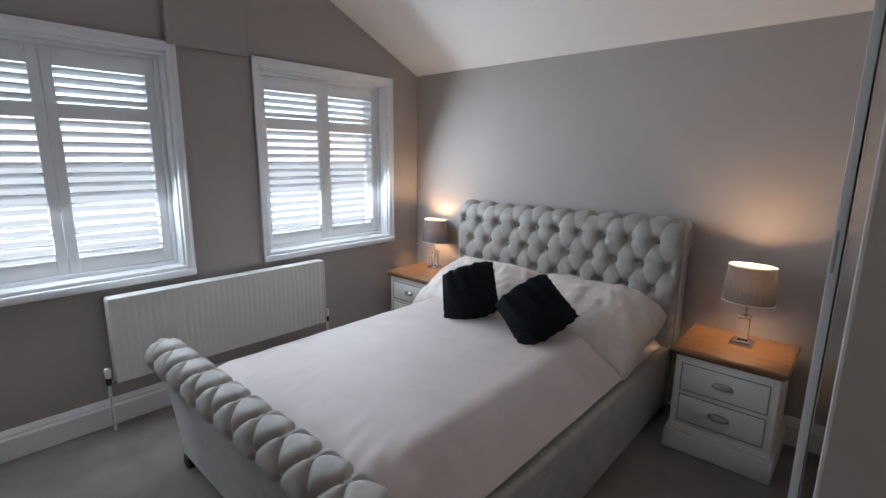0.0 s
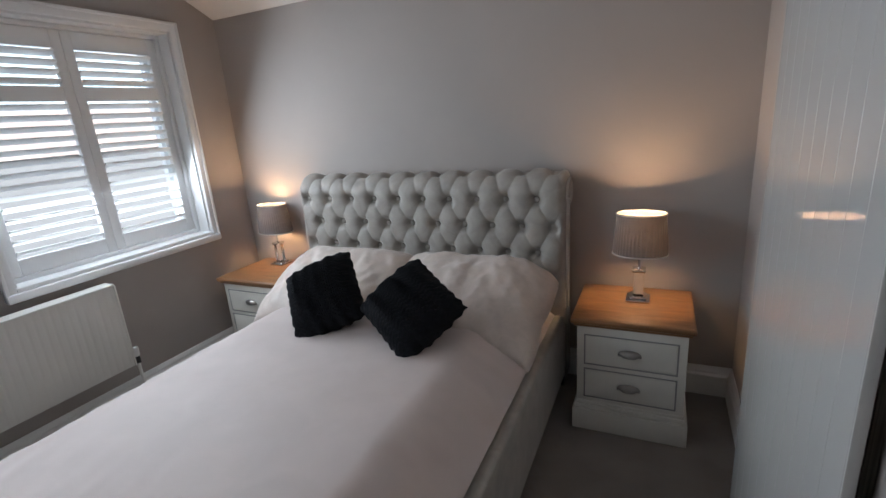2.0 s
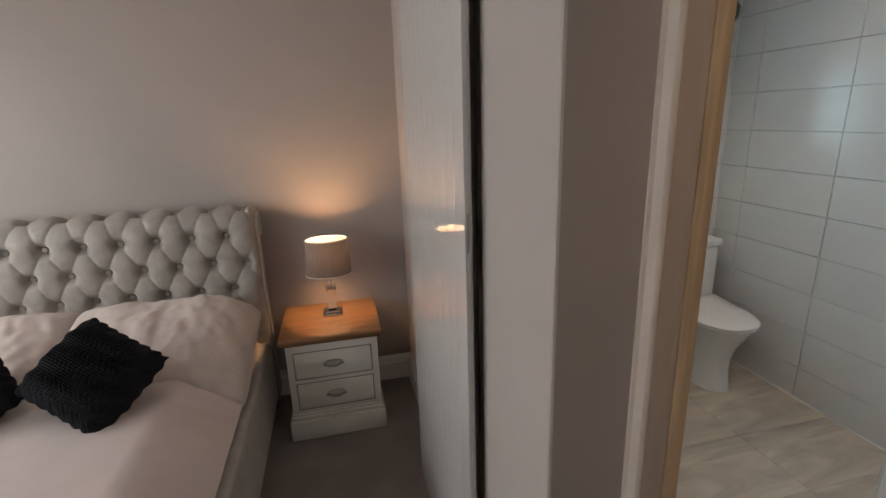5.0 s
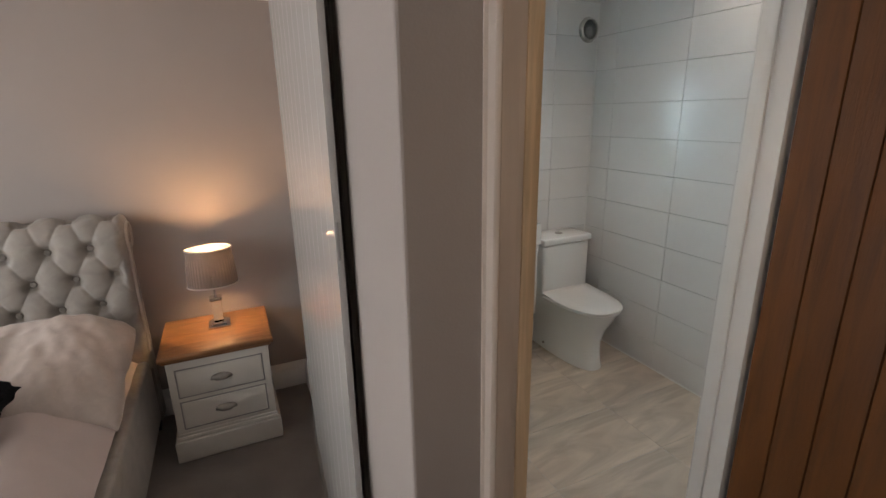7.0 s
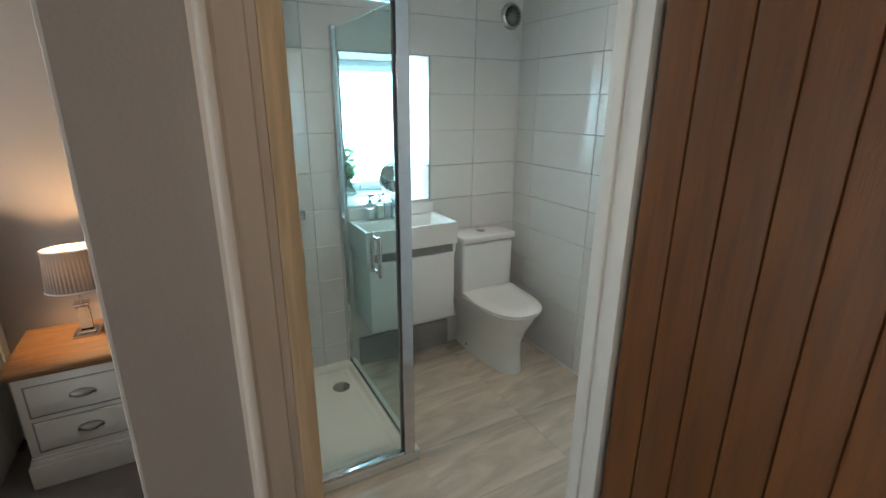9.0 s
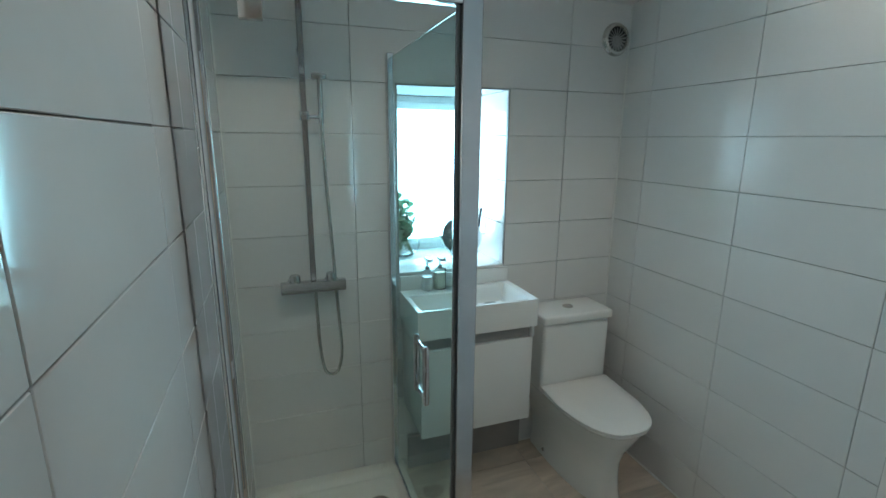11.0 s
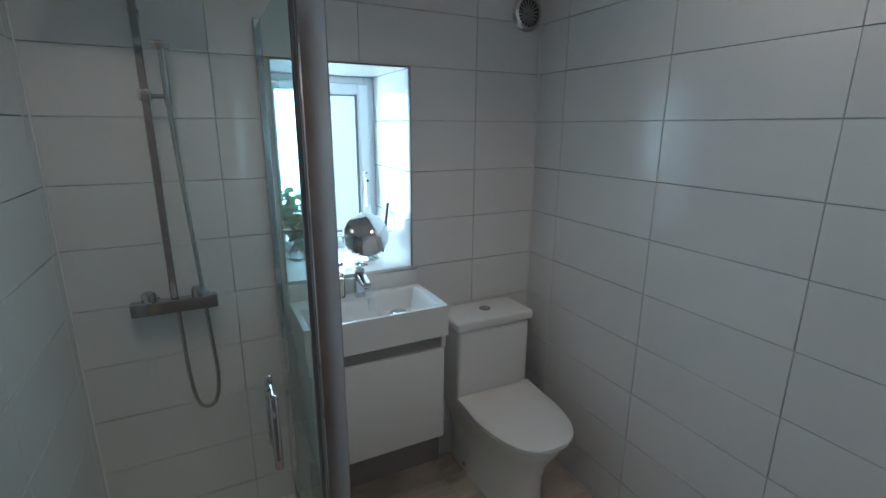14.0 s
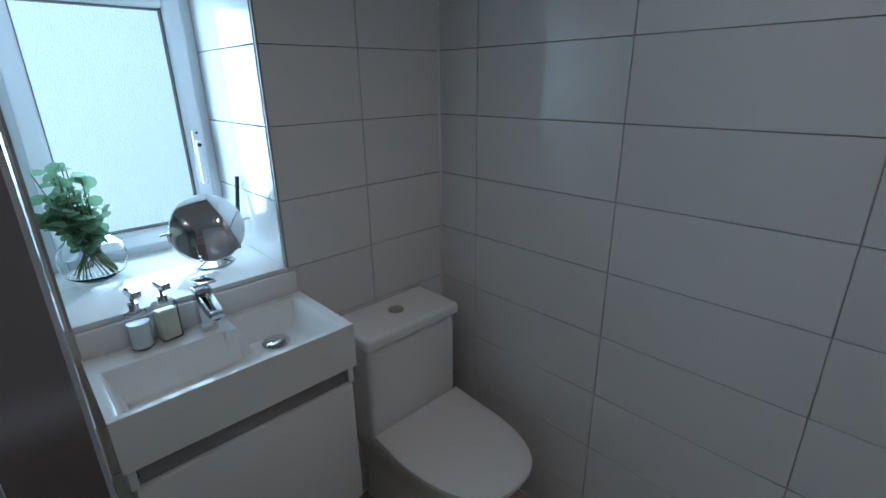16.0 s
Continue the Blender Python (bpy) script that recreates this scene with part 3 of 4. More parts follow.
def pillows():
    for x, seed, rz in ((-1.94, 1.0, 3), (-1.20, 7.0, -3)):
        p = base("pillow", (x, 2.40, 0.53), rz, "plump pillow in champagne jacquard satin against the headboard", "pillow", "pillows on the bed")
        p.matrix_basis = pose(x, 2.40, 0.588)
        bm = pillow_mesh(0.80, 0.56, 0.24, seed, 0.40, 0.020)
        bmesh.ops.transform(bm, matrix=pose(0, 0, 0, -66, 0, rz), verts=bm.verts)
        side = 1 if x > -1.6 else -1
        for v in bm.verts:
            over = max(0.0, v.co.x * side - 0.17)
            v.co.z -= (1.35 if side > 0 else 2.2) * over * over
            fold = max(0.0, min(1.0, (v.co.x * side - 0.10) / 0.22))
            slant = v.co.x * side * 0.9 + v.co.y * 0.55 + 0.03 * noise.noise(Vector((v.co.x * 6, v.co.y * 6, seed)))
            v.co.z += 0.008 * fold * math.sin(slant * 62) * (0.5 + 0.5 * noise.noise(Vector((v.co.y * 9, v.co.x * 4, seed + 2))))
            v.co.z += 0.0045 * noise.noise(Vector((v.co.x * 26 + v.co.y * 12, v.co.y * 7 - v.co.x * 4, seed + 9)))
        part("pillowcase", bm, M_PILLOW, p)


pillows()


def knit_cushion(at, lean, spin, rz):
    c = base("cushion", at, 0, "black chunky-knit square cushion leaning on the pillows", "cushion", "cushions on the bed")
    c.matrix_basis = pose(*at) @ pose(0, 0, 0, lean, 0, rz) @ pose(0, 0, 0, 0, spin, 0)
    bm = None
    size, high, d = 0.325, 0.365, 0.20
    for side in (-1, 1):
        def face(u, v):
            a, b = 2 * u - 1, 2 * v - 1
            puff = max(0.0, (1 - abs(a) ** 2.4) * (1 - abs(b) ** 2.4)) ** 0.55
            ragged = 1 + 0.025 * math.sin(b * 23) * a * a + 0.025 * math.sin(a * 19) * b * b
            x, z = ragged * a * size / 2 * (1 - 0.045 * (1 - b * b)) * math.sqrt(1 - 0.06 * b ** 6), ragged * b * high / 2 * (1 - 0.045 * (1 - a * a)) * math.sqrt(1 - 0.06 * a ** 6)
            # cable rows: ridges zigzag across
            rows = abs(math.sin(math.pi * (b * 9.5 + 0.36 * math.sin(a * math.pi * 6))))
            knit = 0.021 * puff * (rows ** 0.7) * (0.75 + 0.35 * math.sin(a * 11 + b * 3)) + 0.005 * puff * abs(math.sin(a * math.pi * 18))
            return Vector((x, side * (d / 2 * puff + knit), z))
        bm = sheet(face, 72, 90, bm)
    bmesh.ops.remove_doubles(bm, verts=bm.verts, dist=1e-4)
    part("cover", bm, M_KNIT, c)
    return c


knit_cushion((-1.715, 2.065, 0.690), -48, -31, 6)
knit_cushion((-1.275, 2.045, 0.690), -50, -57, -4)


# ---- nightstands and lamps ----
def cup_handle(root, x, y, z):
    def shell(u, v):
        a, b = math.pi * u, math.pi / 2 * v
        return Vector((x - 0.047 * math.cos(a) * (0.55 + 0.45 * math.cos(b * 0.9)), y - 0.023 * math.sin(b) * math.sin(a) ** 0.6 - 0.002, z + 0.029 * math.cos(b) * math.sin(a) ** 0.7 - 0.006))
    bm = sheet(shell, 20, 10)
    box((x - 0.046, y - 0.003, z - 0.009), (x + 0.046, y, z - 0.004), 0.001, bm=bm)
    for s in (-1, 1):
        rod((x + s * 0.040, y - 0.004, z + 0.002), (x + s * 0.040, y, z + 0.002), 0.005, 10, bm=bm)
    return bm


def nightstand(at, rz, label):
    """Width 0.43, depth 0.38, height 0.545; the origin is at the middle of the base."""
    n = base("nightstand", at, rz, label, "nightstand", "nightstands beside the bed")
    w, d = 0.215, 0.205
    body = box((-w, -d, 0.13), (w, d, 0.512), 0.004)
    part("body", body, M_CREAM, n)
    plinth = box((-w - 0.018, -d - 0.018, 0), (w + 0.018, d, 0.105), 0.006)
    box((-w - 0.010, -d - 0.010, 0.105), (w + 0.010, d, 0.128), 0.008, bm=plinth)
    box((-w - 0.004, -d - 0.004, 0.125), (w + 0.004, d, 0.142), 0.005, bm=plinth)
    part("plinth", plinth, M_CREAM, n)
    top = box((-w - 0.014, -d - 0.014, 0.505), (w + 0.014, d, 0.522), 0.006, 3)
    box((-w - 0.026, -d - 0.030, 0.520), (w + 0.026, d + 0.002, 0.545), 0.010, 4, bm=top)
    part("oak_top", top, M_OAK, n, "honey oak top with moulded edge")
    for z0, z1 in ((0.322, 0.466), (0.160, 0.304)):
        # grey strips stand in for the shade in the gap round each drawer
        fr = None
        for a, b in (((-w + 0.03, z0), (-w + 0.036, z1)), ((w - 0.036, z0), (w - 0.03, z1)), ((-w + 0.03, z1 - 0.006), (w - 0.03, z1)), ((-w + 0.03, z0), (w - 0.03, z0 + 0.006))):
            fr = box((a[0], -d - 0.0015, a[1]), (b[0], -d + 0.004, b[1]), bm=fr)
        part("drawer_gap_shade", fr, M_RECESS, n)
        dr = part("drawer", box((-w + 0.038, -d - 0.004, z0 + 0.008), (w - 0.038, -d + 0.02, z1 - 0.008), 0.003), M_CREAM, n)
        part("cup_handle", cup_handle(dr, 0.0, -d - 0.004, (z0 + z1) / 2 - 0.002), M_DULL, dr, "brushed nickel cup handle")
    return n


nightstand((-0.483, 2.655, 0.0), 0, "ivory two-drawer nightstand with honey oak top")
nightstand((-2.650, 2.688, 0.0), 0, "ivory two-drawer nightstand in the corner by the window")


def table_lamp(at, rz, oval, wide, label):
    """A lit lamp with a crystal column and a pleated grey shade."""
    t = base("table_lamp", at, rz, label, "table lamp", "lamps on the nightstands")
    foot = box((-0.05, -0.05, 0), (0.05, 0.05, 0.012), 0.003)
    box((-0.035, -0.035, 0.012), (0.035, 0.035, 0.024), 0.003, bm=foot)
    part("foot", foot, M_CHROME, t)
    part("column", box((-0.022, -0.022, 0.024), (0.022, 0.022, 0.135), 0.004), M_CRYSTAL, t, "square crystal column")
    cap = box((-0.028, -0.028, 0.135), (0.028, 0.028, 0.150), 0.003)
    rod((0, 0, 0.150), (0, 0, 0.285), 0.005, 12, bm=cap)
    rod((0, 0, 0.215), (0, 0, 0.262), 0.014, 16, bm=cap)
    rod((0, 0, 0.262), (0, 0, 0.270), 0.020, 24, bm=cap)
    part("stem", cap, M_CHROME, t)
    z0, z1 = 0.218, 0.398

    def pleat(u, v):
        a = 2 * math.pi * u
        r = (wide + (0.101 - wide) * v) * (1 + 0.024 * math.sin(45 * a) * math.sin(math.pi * min(1, 0.15 + v)))
        x, y = r * math.cos(a), r * oval * math.sin(a)
        return Vector((x, y, z0 + (z1 - z0) * v))
    part("shade", sheet(pleat, 360, 6), M_SHADE, t, "pleated grey silk shade")
    for v, z in ((0, z0), (1, z1)):
        pts = [pleat(k / 72, v) * 1.0 for k in range(73)]
        part("shade_trim", tube([(p.x * 1.008, p.y * 1.008, z) for p in pts], 0.0035, 6), M_VSEAM, t)
    spider = rod((-0.10, 0, 0.275), (0.10, 0, 0.275), 0.0022, 6)
    rod((0, -0.09, 0.275), (0, 0.09, 0.275), 0.0022, 6, bm=spider)
    part("spider", spider, M_CHROME, t)
    part("bulb", lathe([(0, 0.0), (0.012, 0.004), (0.014, 0.02), (0.021, 0.045), (0.018, 0.062), (0, 0.072)], 20), M_BULB, t, m=pose(0, 0, 0.275))
    return t


table_lamp((-0.468, 2.700, 0.545), 0, 0.74, 0.112, "lit lamp with crystal column and pleated grey shade")
table_lamp((-2.668, 2.795, 0.545), 0, 0.70, 0.122, "lit lamp with crystal column and oval grey shade")
for x, y in ((-0.468, 2.700), (-2.668, 2.795)):
    lamp("lamp_light", "POINT", pose(x, y, 0.868), 9.5, WARM, radius=0.035)


# ---- radiator ----
def radiator():
    r = base("radiator", (WX + 0.10, 1.229, 0.268), 0, "long white ribbed panel radiator under the windows", "radiator")
    l, h = 0.635, 0.448
    part("back_panel", box((-0.055, -l, 0.0), (-0.045, l, h), 0.002), M_RAD, r)

    def ribs(u, v):
        y = -l + 2 * l * u
        rib = 0.5 + 0.5 * math.cos(2 * math.pi * y / 0.033)
        fade = min(1.0, min(v, 1 - v) / 0.10)
        return Vector((0.012 + 0.0024 * fade * min(1, rib * 1.6), y, h * v))
    part("front_panel", sheet(ribs, 400, 16), M_RAD, r)
    part("fins", box((-0.045, -l + 0.02, 0.02), (0.010, l - 0.02, h - 0.02)), M_RAD, r)
    grille = box((-0.056, -l, h - 0.004), (0.022, l, h + 0.008), 0.003)
    part("top_grille", grille, M_RAD, r)
    for k in range(-1, 2, 2):
        part("side_cover", box((-0.056, k * l - 0.004, 0.0), (0.022, k * l + 0.004, h), 0.002), M_RAD, r)
        v = part("valve", rod((-0.02, k * (l + 0.035), -0.01), (-0.02, k * (l + 0.035), 0.035), 0.013, 14), M_BLACK, r)
        bm = lathe([(0.014, 0.0), (0.016, 0.004), (0.016, 0.045), (0.013, 0.052), (0, 0.053)], 20)
        part("valve_cap", bm, M_SEAT, v, m=pose(-0.02, k * (l + 0.035), 0.03))
        part("pipe", rod((-0.02, k * (l + 0.035), -0.268), (-0.02, k * (l + 0.035), -0.01), 0.0075, 10), M_WHITE, r)
        part("valve_tail", rod((-0.02, k * l, 0.0), (-0.02, k * (l + 0.04), 0.0), 0.008, 10), M_CHROME, r)
    for y in (-0.4, 0.4):
        part("bracket", box((-0.10, y - 0.02, 0.05), (-0.05, y + 0.02, 0.40)), M_RAD, r)
    return r


radiator()


# ---- sliding door beside the bed ----
def sliding_door():
    d = base("sliding_door", (-0.128, 1.292, 0), 0, "white glossy tongue-and-groove sliding door on the partition", "door")
    l, h, step = 0.78, 2.35, 0.078
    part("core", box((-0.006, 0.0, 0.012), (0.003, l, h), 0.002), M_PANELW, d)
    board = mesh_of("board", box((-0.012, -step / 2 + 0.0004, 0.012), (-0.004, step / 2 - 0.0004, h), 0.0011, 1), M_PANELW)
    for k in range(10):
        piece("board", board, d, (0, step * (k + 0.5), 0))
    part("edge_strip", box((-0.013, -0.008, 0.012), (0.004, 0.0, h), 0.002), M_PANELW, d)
    part("finger_pull", box((-0.010, -0.0092, 1.225), (-0.003, -0.006, 1.315), 0.003), M_RECESS, d, "grey recessed finger pull")
    part("top_track", box((0.0, -0.10, h - 0.02), (0.024, l + 0.55, h + 0.05), 0.003), M_ALU, d)
    return d


sliding_door()
structure("threshold", box((-0.135, CY + 0.34, -0.004), (-0.05, 2.06, 0.010), 0.003), M_WHITE, "white floor strip below the sliding door")


# ---- bathroom doorway and oak door ----
def doorway():
    y0, y1 = CY - 0.012, BY0 - 0.003
    lining = box((JL - 0.0315, y0, 0), (JL, y1, DH), 0.002)
    fr = structure("door_frame", lining, M_LINTEL, "timber door lining of the bathroom doorway", smooth=True)
    white = box((JR, y0, 0), (JR + 0.03, y1, DH), 0.002)
    box((JL, y0, DH), (JR, y1, DH + 0.03), 0.002, bm=white)
    part("white_lining", white, M_WHITE, fr, "white painted door lining")
    stop = box((JR - 0.010, CY + 0.035, 0), (JR + 0.001, CY + 0.060, DH), 0.003)
    box((JL, CY + 0.035, DH - 0.012), (JR - 0.010, CY + 0.060, DH), 0.003, bm=stop)
    part("door_stop", stop, M_WHITE, fr)
    part("door_stop", box((JL - 0.001, CY + 0.035, 0), (JL + 0.010, CY + 0.060, DH), 0.003), M_LINTEL, fr)
    section = [(0.0, -0.001), (0.0, 0.009), (0.012, 0.009), (0.015, 0.015), (0.050, 0.019), (0.056, 0.025), (0.062, 0.025), (0.066, 0.022), (0.070, 0.006), (0.076, 0.004), (0.076, -0.001)]
    # the left side is beige to paint in the warm light on it
    for x0, sx, mat in ((JL - 0.032, -1, M_WARMLIT), (JR + 0.030, 1, M_WHITE)):
        part("architrave", prism([(x0 + sx * a, CY - p) for a, p in section], 2, 0, DH + 0.024), mat, fr)
    part("architrave", prism([(CY - p, DH + 0.024 + a) for a, p in section], 0, JL - 0.104, JR + 0.104), M_WHITE, fr)
    return fr


doorway()


def oak_door():
    d = tagged(new("door_1"), "open oiled oak boarded door", "door", kind="structure")
    d.matrix_basis = pose(0.846, 0.925, 0.0, 0, 0, -90)
    w, h, t = 0.68, 2.0, 0.038
    part("core", box((0.0, 0.004, 0.012), (w, t - 0.004, h)), M_DOOROAK, d)
    step = w / 8
    board = mesh_of("board", box((-step / 2 + 0.0012, -0.004, 0.012), (step / 2 - 0.0012, 0.0075, h), 0.0042, 2), M_DOOROAK)
    for k in range(8):
        piece("board", board, d, (step * (k + 0.5), 0, 0))
    back = mesh_of("board", box((-step / 2 + 0.0012, t - 0.0075, 0.012), (step / 2 - 0.0012, t + 0.004, h), 0.0042, 2), M_DOOROAK)
    for k in range(8):
        piece("board", back, d, (step * (k + 0.5), 0, 0))
    for z in (0.25, 1.0, 1.8):
        part("hinge", rod((-0.006, t / 2, z - 0.05), (-0.006, t / 2, z + 0.05), 0.006, 10), M_NICKEL, d)
    return d


oak_door()


# ---- bathroom shell ----
NX0, NX1, NZ0, NZ1, NDEEP = 0.772, 1.278, 0.990, 1.785, 3.20
WT = 0.012  # tile thickness
bm = box((BX0 - 0.05, BY1 + WT, 0), (NX0 - 0.012, NDEEP + 0.10, 3.0))
box((NX1 + 0.012, BY1 + WT, 0), (BX1 + 0.15, NDEEP + 0.10, 3.0), bm=bm)
box((NX0 - 0.012, BY1 + WT, 0), (NX1 + 0.012, NDEEP + 0.10, NZ0 - 0.012), bm=bm)
box((NX0 - 0.012, BY1 + WT, NZ1 + 0.012), (NX1 + 0.012, NDEEP + 0.10, 3.0), bm=bm)
wall_back = structure("wall_bath_back", bm, M_GROUT, "white tiled wall with a deep window recess")
wall_right = structure("wall_bath_right", box((BX1 + WT, BY0 - 0.12, 0), (BX1 + 0.15, BY1 + WT, 3.0)), M_GROUT, "white tiled wall beside the toilet")
wall_left = structure("wall_bath_left", box((BX0 - WT - 0.008, BY0 - 0.012, 0), (BX0 - WT, BY1 + WT, 3.0)), M_GROUT, "white tiled wall beside the shower")
wall_front = structure("wall_bath_front", box((JR + 0.02, BY0 - 0.011, 0), (BX1 + WT, BY0 - WT + 0.006, 3.0)), M_GROUT, "white tiled wall beside the doorway")
B_FLAT, B_EAVE = 2.46, 2.185
B_SLOPE = 0.42
yb = BY1 - (B_FLAT - B_EAVE) / B_SLOPE
bm = prism([(BY1 + 0.3, B_EAVE - B_SLOPE * 0.3), (BY1 + 0.3, 2.6), (yb, 2.6), (yb, B_FLAT)], 0, BX0 - 0.02, BX1 + 0.02)
box((BX0 - 0.02, BY0 - 0.02, B_FLAT), (BX1 + 0.02, yb, 2.6), bm=bm)
structure("ceiling_bathroom", bm, M_CEIL, "white bathroom ceiling sloping to the eaves")
floor_bath = structure("floor_bathroom", box((BX0 - WT, 0.982, -0.003), (BX1 + WT, BY1 + WT, -0.0015)), M_GROUT, "grouted bed of the bathroom floor tiles")
structure("door_threshold", box((JL, 0.962, -0.003), (JR, 0.984, 0.006), 0.002), M_ALU, "metal threshold strip between carpet and tiles")
# sealant lines where walls and floor meet
bm = rod((BX1 - 0.002, BY0, 0.002), (BX1 - 0.002, BY1, 0.002), 0.005, 8)
rod((BX0, BY1 - 0.002, 0.002), (BX1, BY1 - 0.002, 0.002), 0.005, 8, bm=bm)
rod((BX1 - 0.001, BY1 - 0.001, 0), (BX1 - 0.001, BY1 - 0.001, 2.3), 0.0045, 8, bm=bm)
rod((BX0 + 0.001, BY1 - 0.001, 0.05), (BX0 + 0.001, BY1 - 0.001, 2.3), 0.0035, 8, bm=bm)
structure("trim", bm, M_SEAL, "white silicone sealant bead")


# ---- bathroom window in its recess ----
def bath_window():
    y = NDEEP
    win = structure("window_3", box((NX0 + 0.05, y + 0.022, NZ0 + 0.05), (NX1 - 0.05, y + 0.030, NZ1 - 0.05)), M_FROST, "white framed bathroom window with frosted glass")
    win.visible_shadow = False
    fr = None
    for a, b in (((NX0, NZ0), (NX0 + 0.045, NZ1)), ((NX1 - 0.045, NZ0), (NX1, NZ1)), ((NX0 + 0.045, NZ0), (NX1 - 0.045, NZ0 + 0.045)), ((NX0 + 0.045, NZ1 - 0.045), (NX1 - 0.045, NZ1))):
        fr = box((a[0], y - 0.01, a[1]), (b[0], y + 0.06, b[1]), 0.006, bm=fr)
    part("window_frame", fr, M_UPVC, win)
    sash = None
    x0, x1, z0, z1 = NX0 + 0.03, NX1 - 0.03, NZ0 + 0.03, NZ1 - 0.03
    for a, b in (((x0, z0), (x0 + 0.05, z1)), ((x1 - 0.05, z0), (x1, z1)), ((x0 + 0.05, z0), (x1 - 0.05, z0 + 0.05)), ((x0 + 0.05, z1 - 0.05), (x1 - 0.05, z1))):
        sash = box((a[0], y - 0.028, a[1]), (b[0], y + 0.04, b[1]), 0.010, 3, bm=sash)
    sash = part("sash", sash, M_UPVC, win)
    bead = None
    for a, b in (((x0 + 0.048, z0 + 0.048), (x0 + 0.054, z1 - 0.048)), ((x1 - 0.054, z0 + 0.048), (x1 - 0.048, z1 - 0.048)), ((x0 + 0.048, z0 + 0.048), (x1 - 0.048, z0 + 0.054)), ((x0 + 0.048, z1 - 0.054), (x1 - 0.048, z1 - 0.048))):
        bead = box((a[0], y - 0.004, a[1]), (b[0], y + 0.02, b[1]), bm=bead)
    part("gasket", bead, M_GASKET, win)
    h = box((x1 - 0.036, y - 0.050, 1.19), (x1 - 0.018, y - 0.034, 1.33), 0.006, 3)
    box((x1 - 0.040, y - 0.040, 1.28), (x1 - 0.012, y - 0.026, 1.36), 0.005, bm=h)
    h = part("window_handle", h, M_UPVC, sash)
    lock = rod((x1 - 0.027, y - 0.053, 1.315), (x1 - 0.027, y - 0.049, 1.315), 0.006, 12)
    rod((x1 - 0.027, y - 0.043, 1.352), (x1 - 0.027, y - 0.039, 1.352), 0.004, 12, bm=lock)
    part("lock", lock, M_BLACK, win)
    return win


bath_window()
M_GARDEN = glow("pale_daylight", (0.60, 0.88, 1.0), 0.78)
_n = M_GARDEN.node_tree.nodes.new("ShaderNodeTexNoise")
_n.inputs["Scale"].default_value, _n.inputs["Detail"].default_value = 1.1, 3
_r = M_GARDEN.node_tree.nodes.new("ShaderNodeValToRGB")
_r.color_ramp.elements[0].position, _r.color_ramp.elements[1].position = 0.35, 0.6
_r.color_ramp.elements[0].color, _r.color_ramp.elements[1].color = (0.42, 0.70, 0.82, 1), (0.66, 0.93, 1.0, 1)
M_GARDEN.node_tree.links.new(_n.outputs["Fac"], _r.inputs[0])
M_GARDEN.node_tree.links.new(_r.outputs[0], M_GARDEN.node_tree.nodes["Principled BSDF"].inputs["Emission Color"])
structure("backdrop_garden", box((-1.5, 6.0, -1.5), (4.0, 6.05, 4.0)), M_GARDEN, "pale daylight behind frosted glass")
bm = box((NX1, BY1 - 0.003, NZ0), (NX1 + 0.006, BY1 + 0.012, NZ1 + 0.006))
box((NX0 - 0.006, BY1 - 0.003, NZ0), (NX0, BY1 + 0.012, NZ1 + 0.006), bm=bm)
box((NX0, BY1 - 0.003, NZ1), (NX1, BY1 + 0.012, NZ1 + 0.006), bm=bm)
structure("tile_trim", bm, M_RECESS, "grey metal tile trim round the window recess")


# ---- extractor fan, downlights ----
def fan():
    f = base("extractor_fan", (1.818, BY1, 2.03), 0, "round white extractor grille high on the tiled wall", "fan")
    m = pose(0, 0, 0, 90, 0, 0)
    part("rim", lathe([(0.050, 0.0), (0.072, 0.0), (0.074, 0.006), (0.066, 0.020), (0.056, 0.024), (0.052, 0.018), (0.050, 0.0)], 40), M_NICKEL, f, "pale metal rim", m=m)
    part("housing", lathe([(0, -0.006), (0.052, -0.006), (0.052, 0.010)], 36), M_BLACK, f, m=m)
    blade = box((-0.004, 0.012, -0.001), (0.004, 0.050, 0.001), 0.0008)
    bmesh.ops.rotate(blade, matrix=Matrix.Rotation(0.6, 3, "Y"), verts=blade.verts)
    me = mesh_of("blade", blade, M_RECESS)
    for k in range(18):
        ob = piece("blade", me, f, (0, -0.012, 0))
        ob.matrix_basis = pose(0, -0.012, 0, 90, 0, 0) @ pose(0, 0, 0, 0, 0, 20 * k)
    part("hub", lathe([(0, 0.018), (0.012, 0.016), (0.014, 0.004)], 20), M_RECESS, f, m=m)
    return f


fan()


def downlight(x, y, z, power, colour, slope=0.0, group="bathroom downlights"):
    d = base("downlight", (x, y, z), 0, "small round recessed ceiling downlight, switched on", "downlight", group)
    d.matrix_basis = pose(x, y, z, slope, 0, 0)
    part("bezel", lathe([(0.030, -0.001), (0.044, -0.001), (0.044, -0.005), (0.036, -0.008), (0.030, -0.004)], 32), M_WHITE, d)
    part("lens", lathe([(0, -0.003), (0.030, -0.003)], 28), M_DOWN, d)
    lamp("downlight_beam", "SPOT", pose(x, y, z - 0.014), power, colour, radius=0.02, spot=134)
    return d


downlight(0.42, 1.85, B_FLAT, 9.0, (1.0, 0.90, 0.79))
downlight(1.68, 1.50, B_FLAT, 7.4, (1.0, 0.90, 0.79))
# unseen bedroom lamp, added to warm the wall beside the bathroom doorway
downlight(0.30, 0.12, ceiling_at(0.12), 3.6, (1.0, 0.72, 0.45), 25.2, "bedroom downlights")


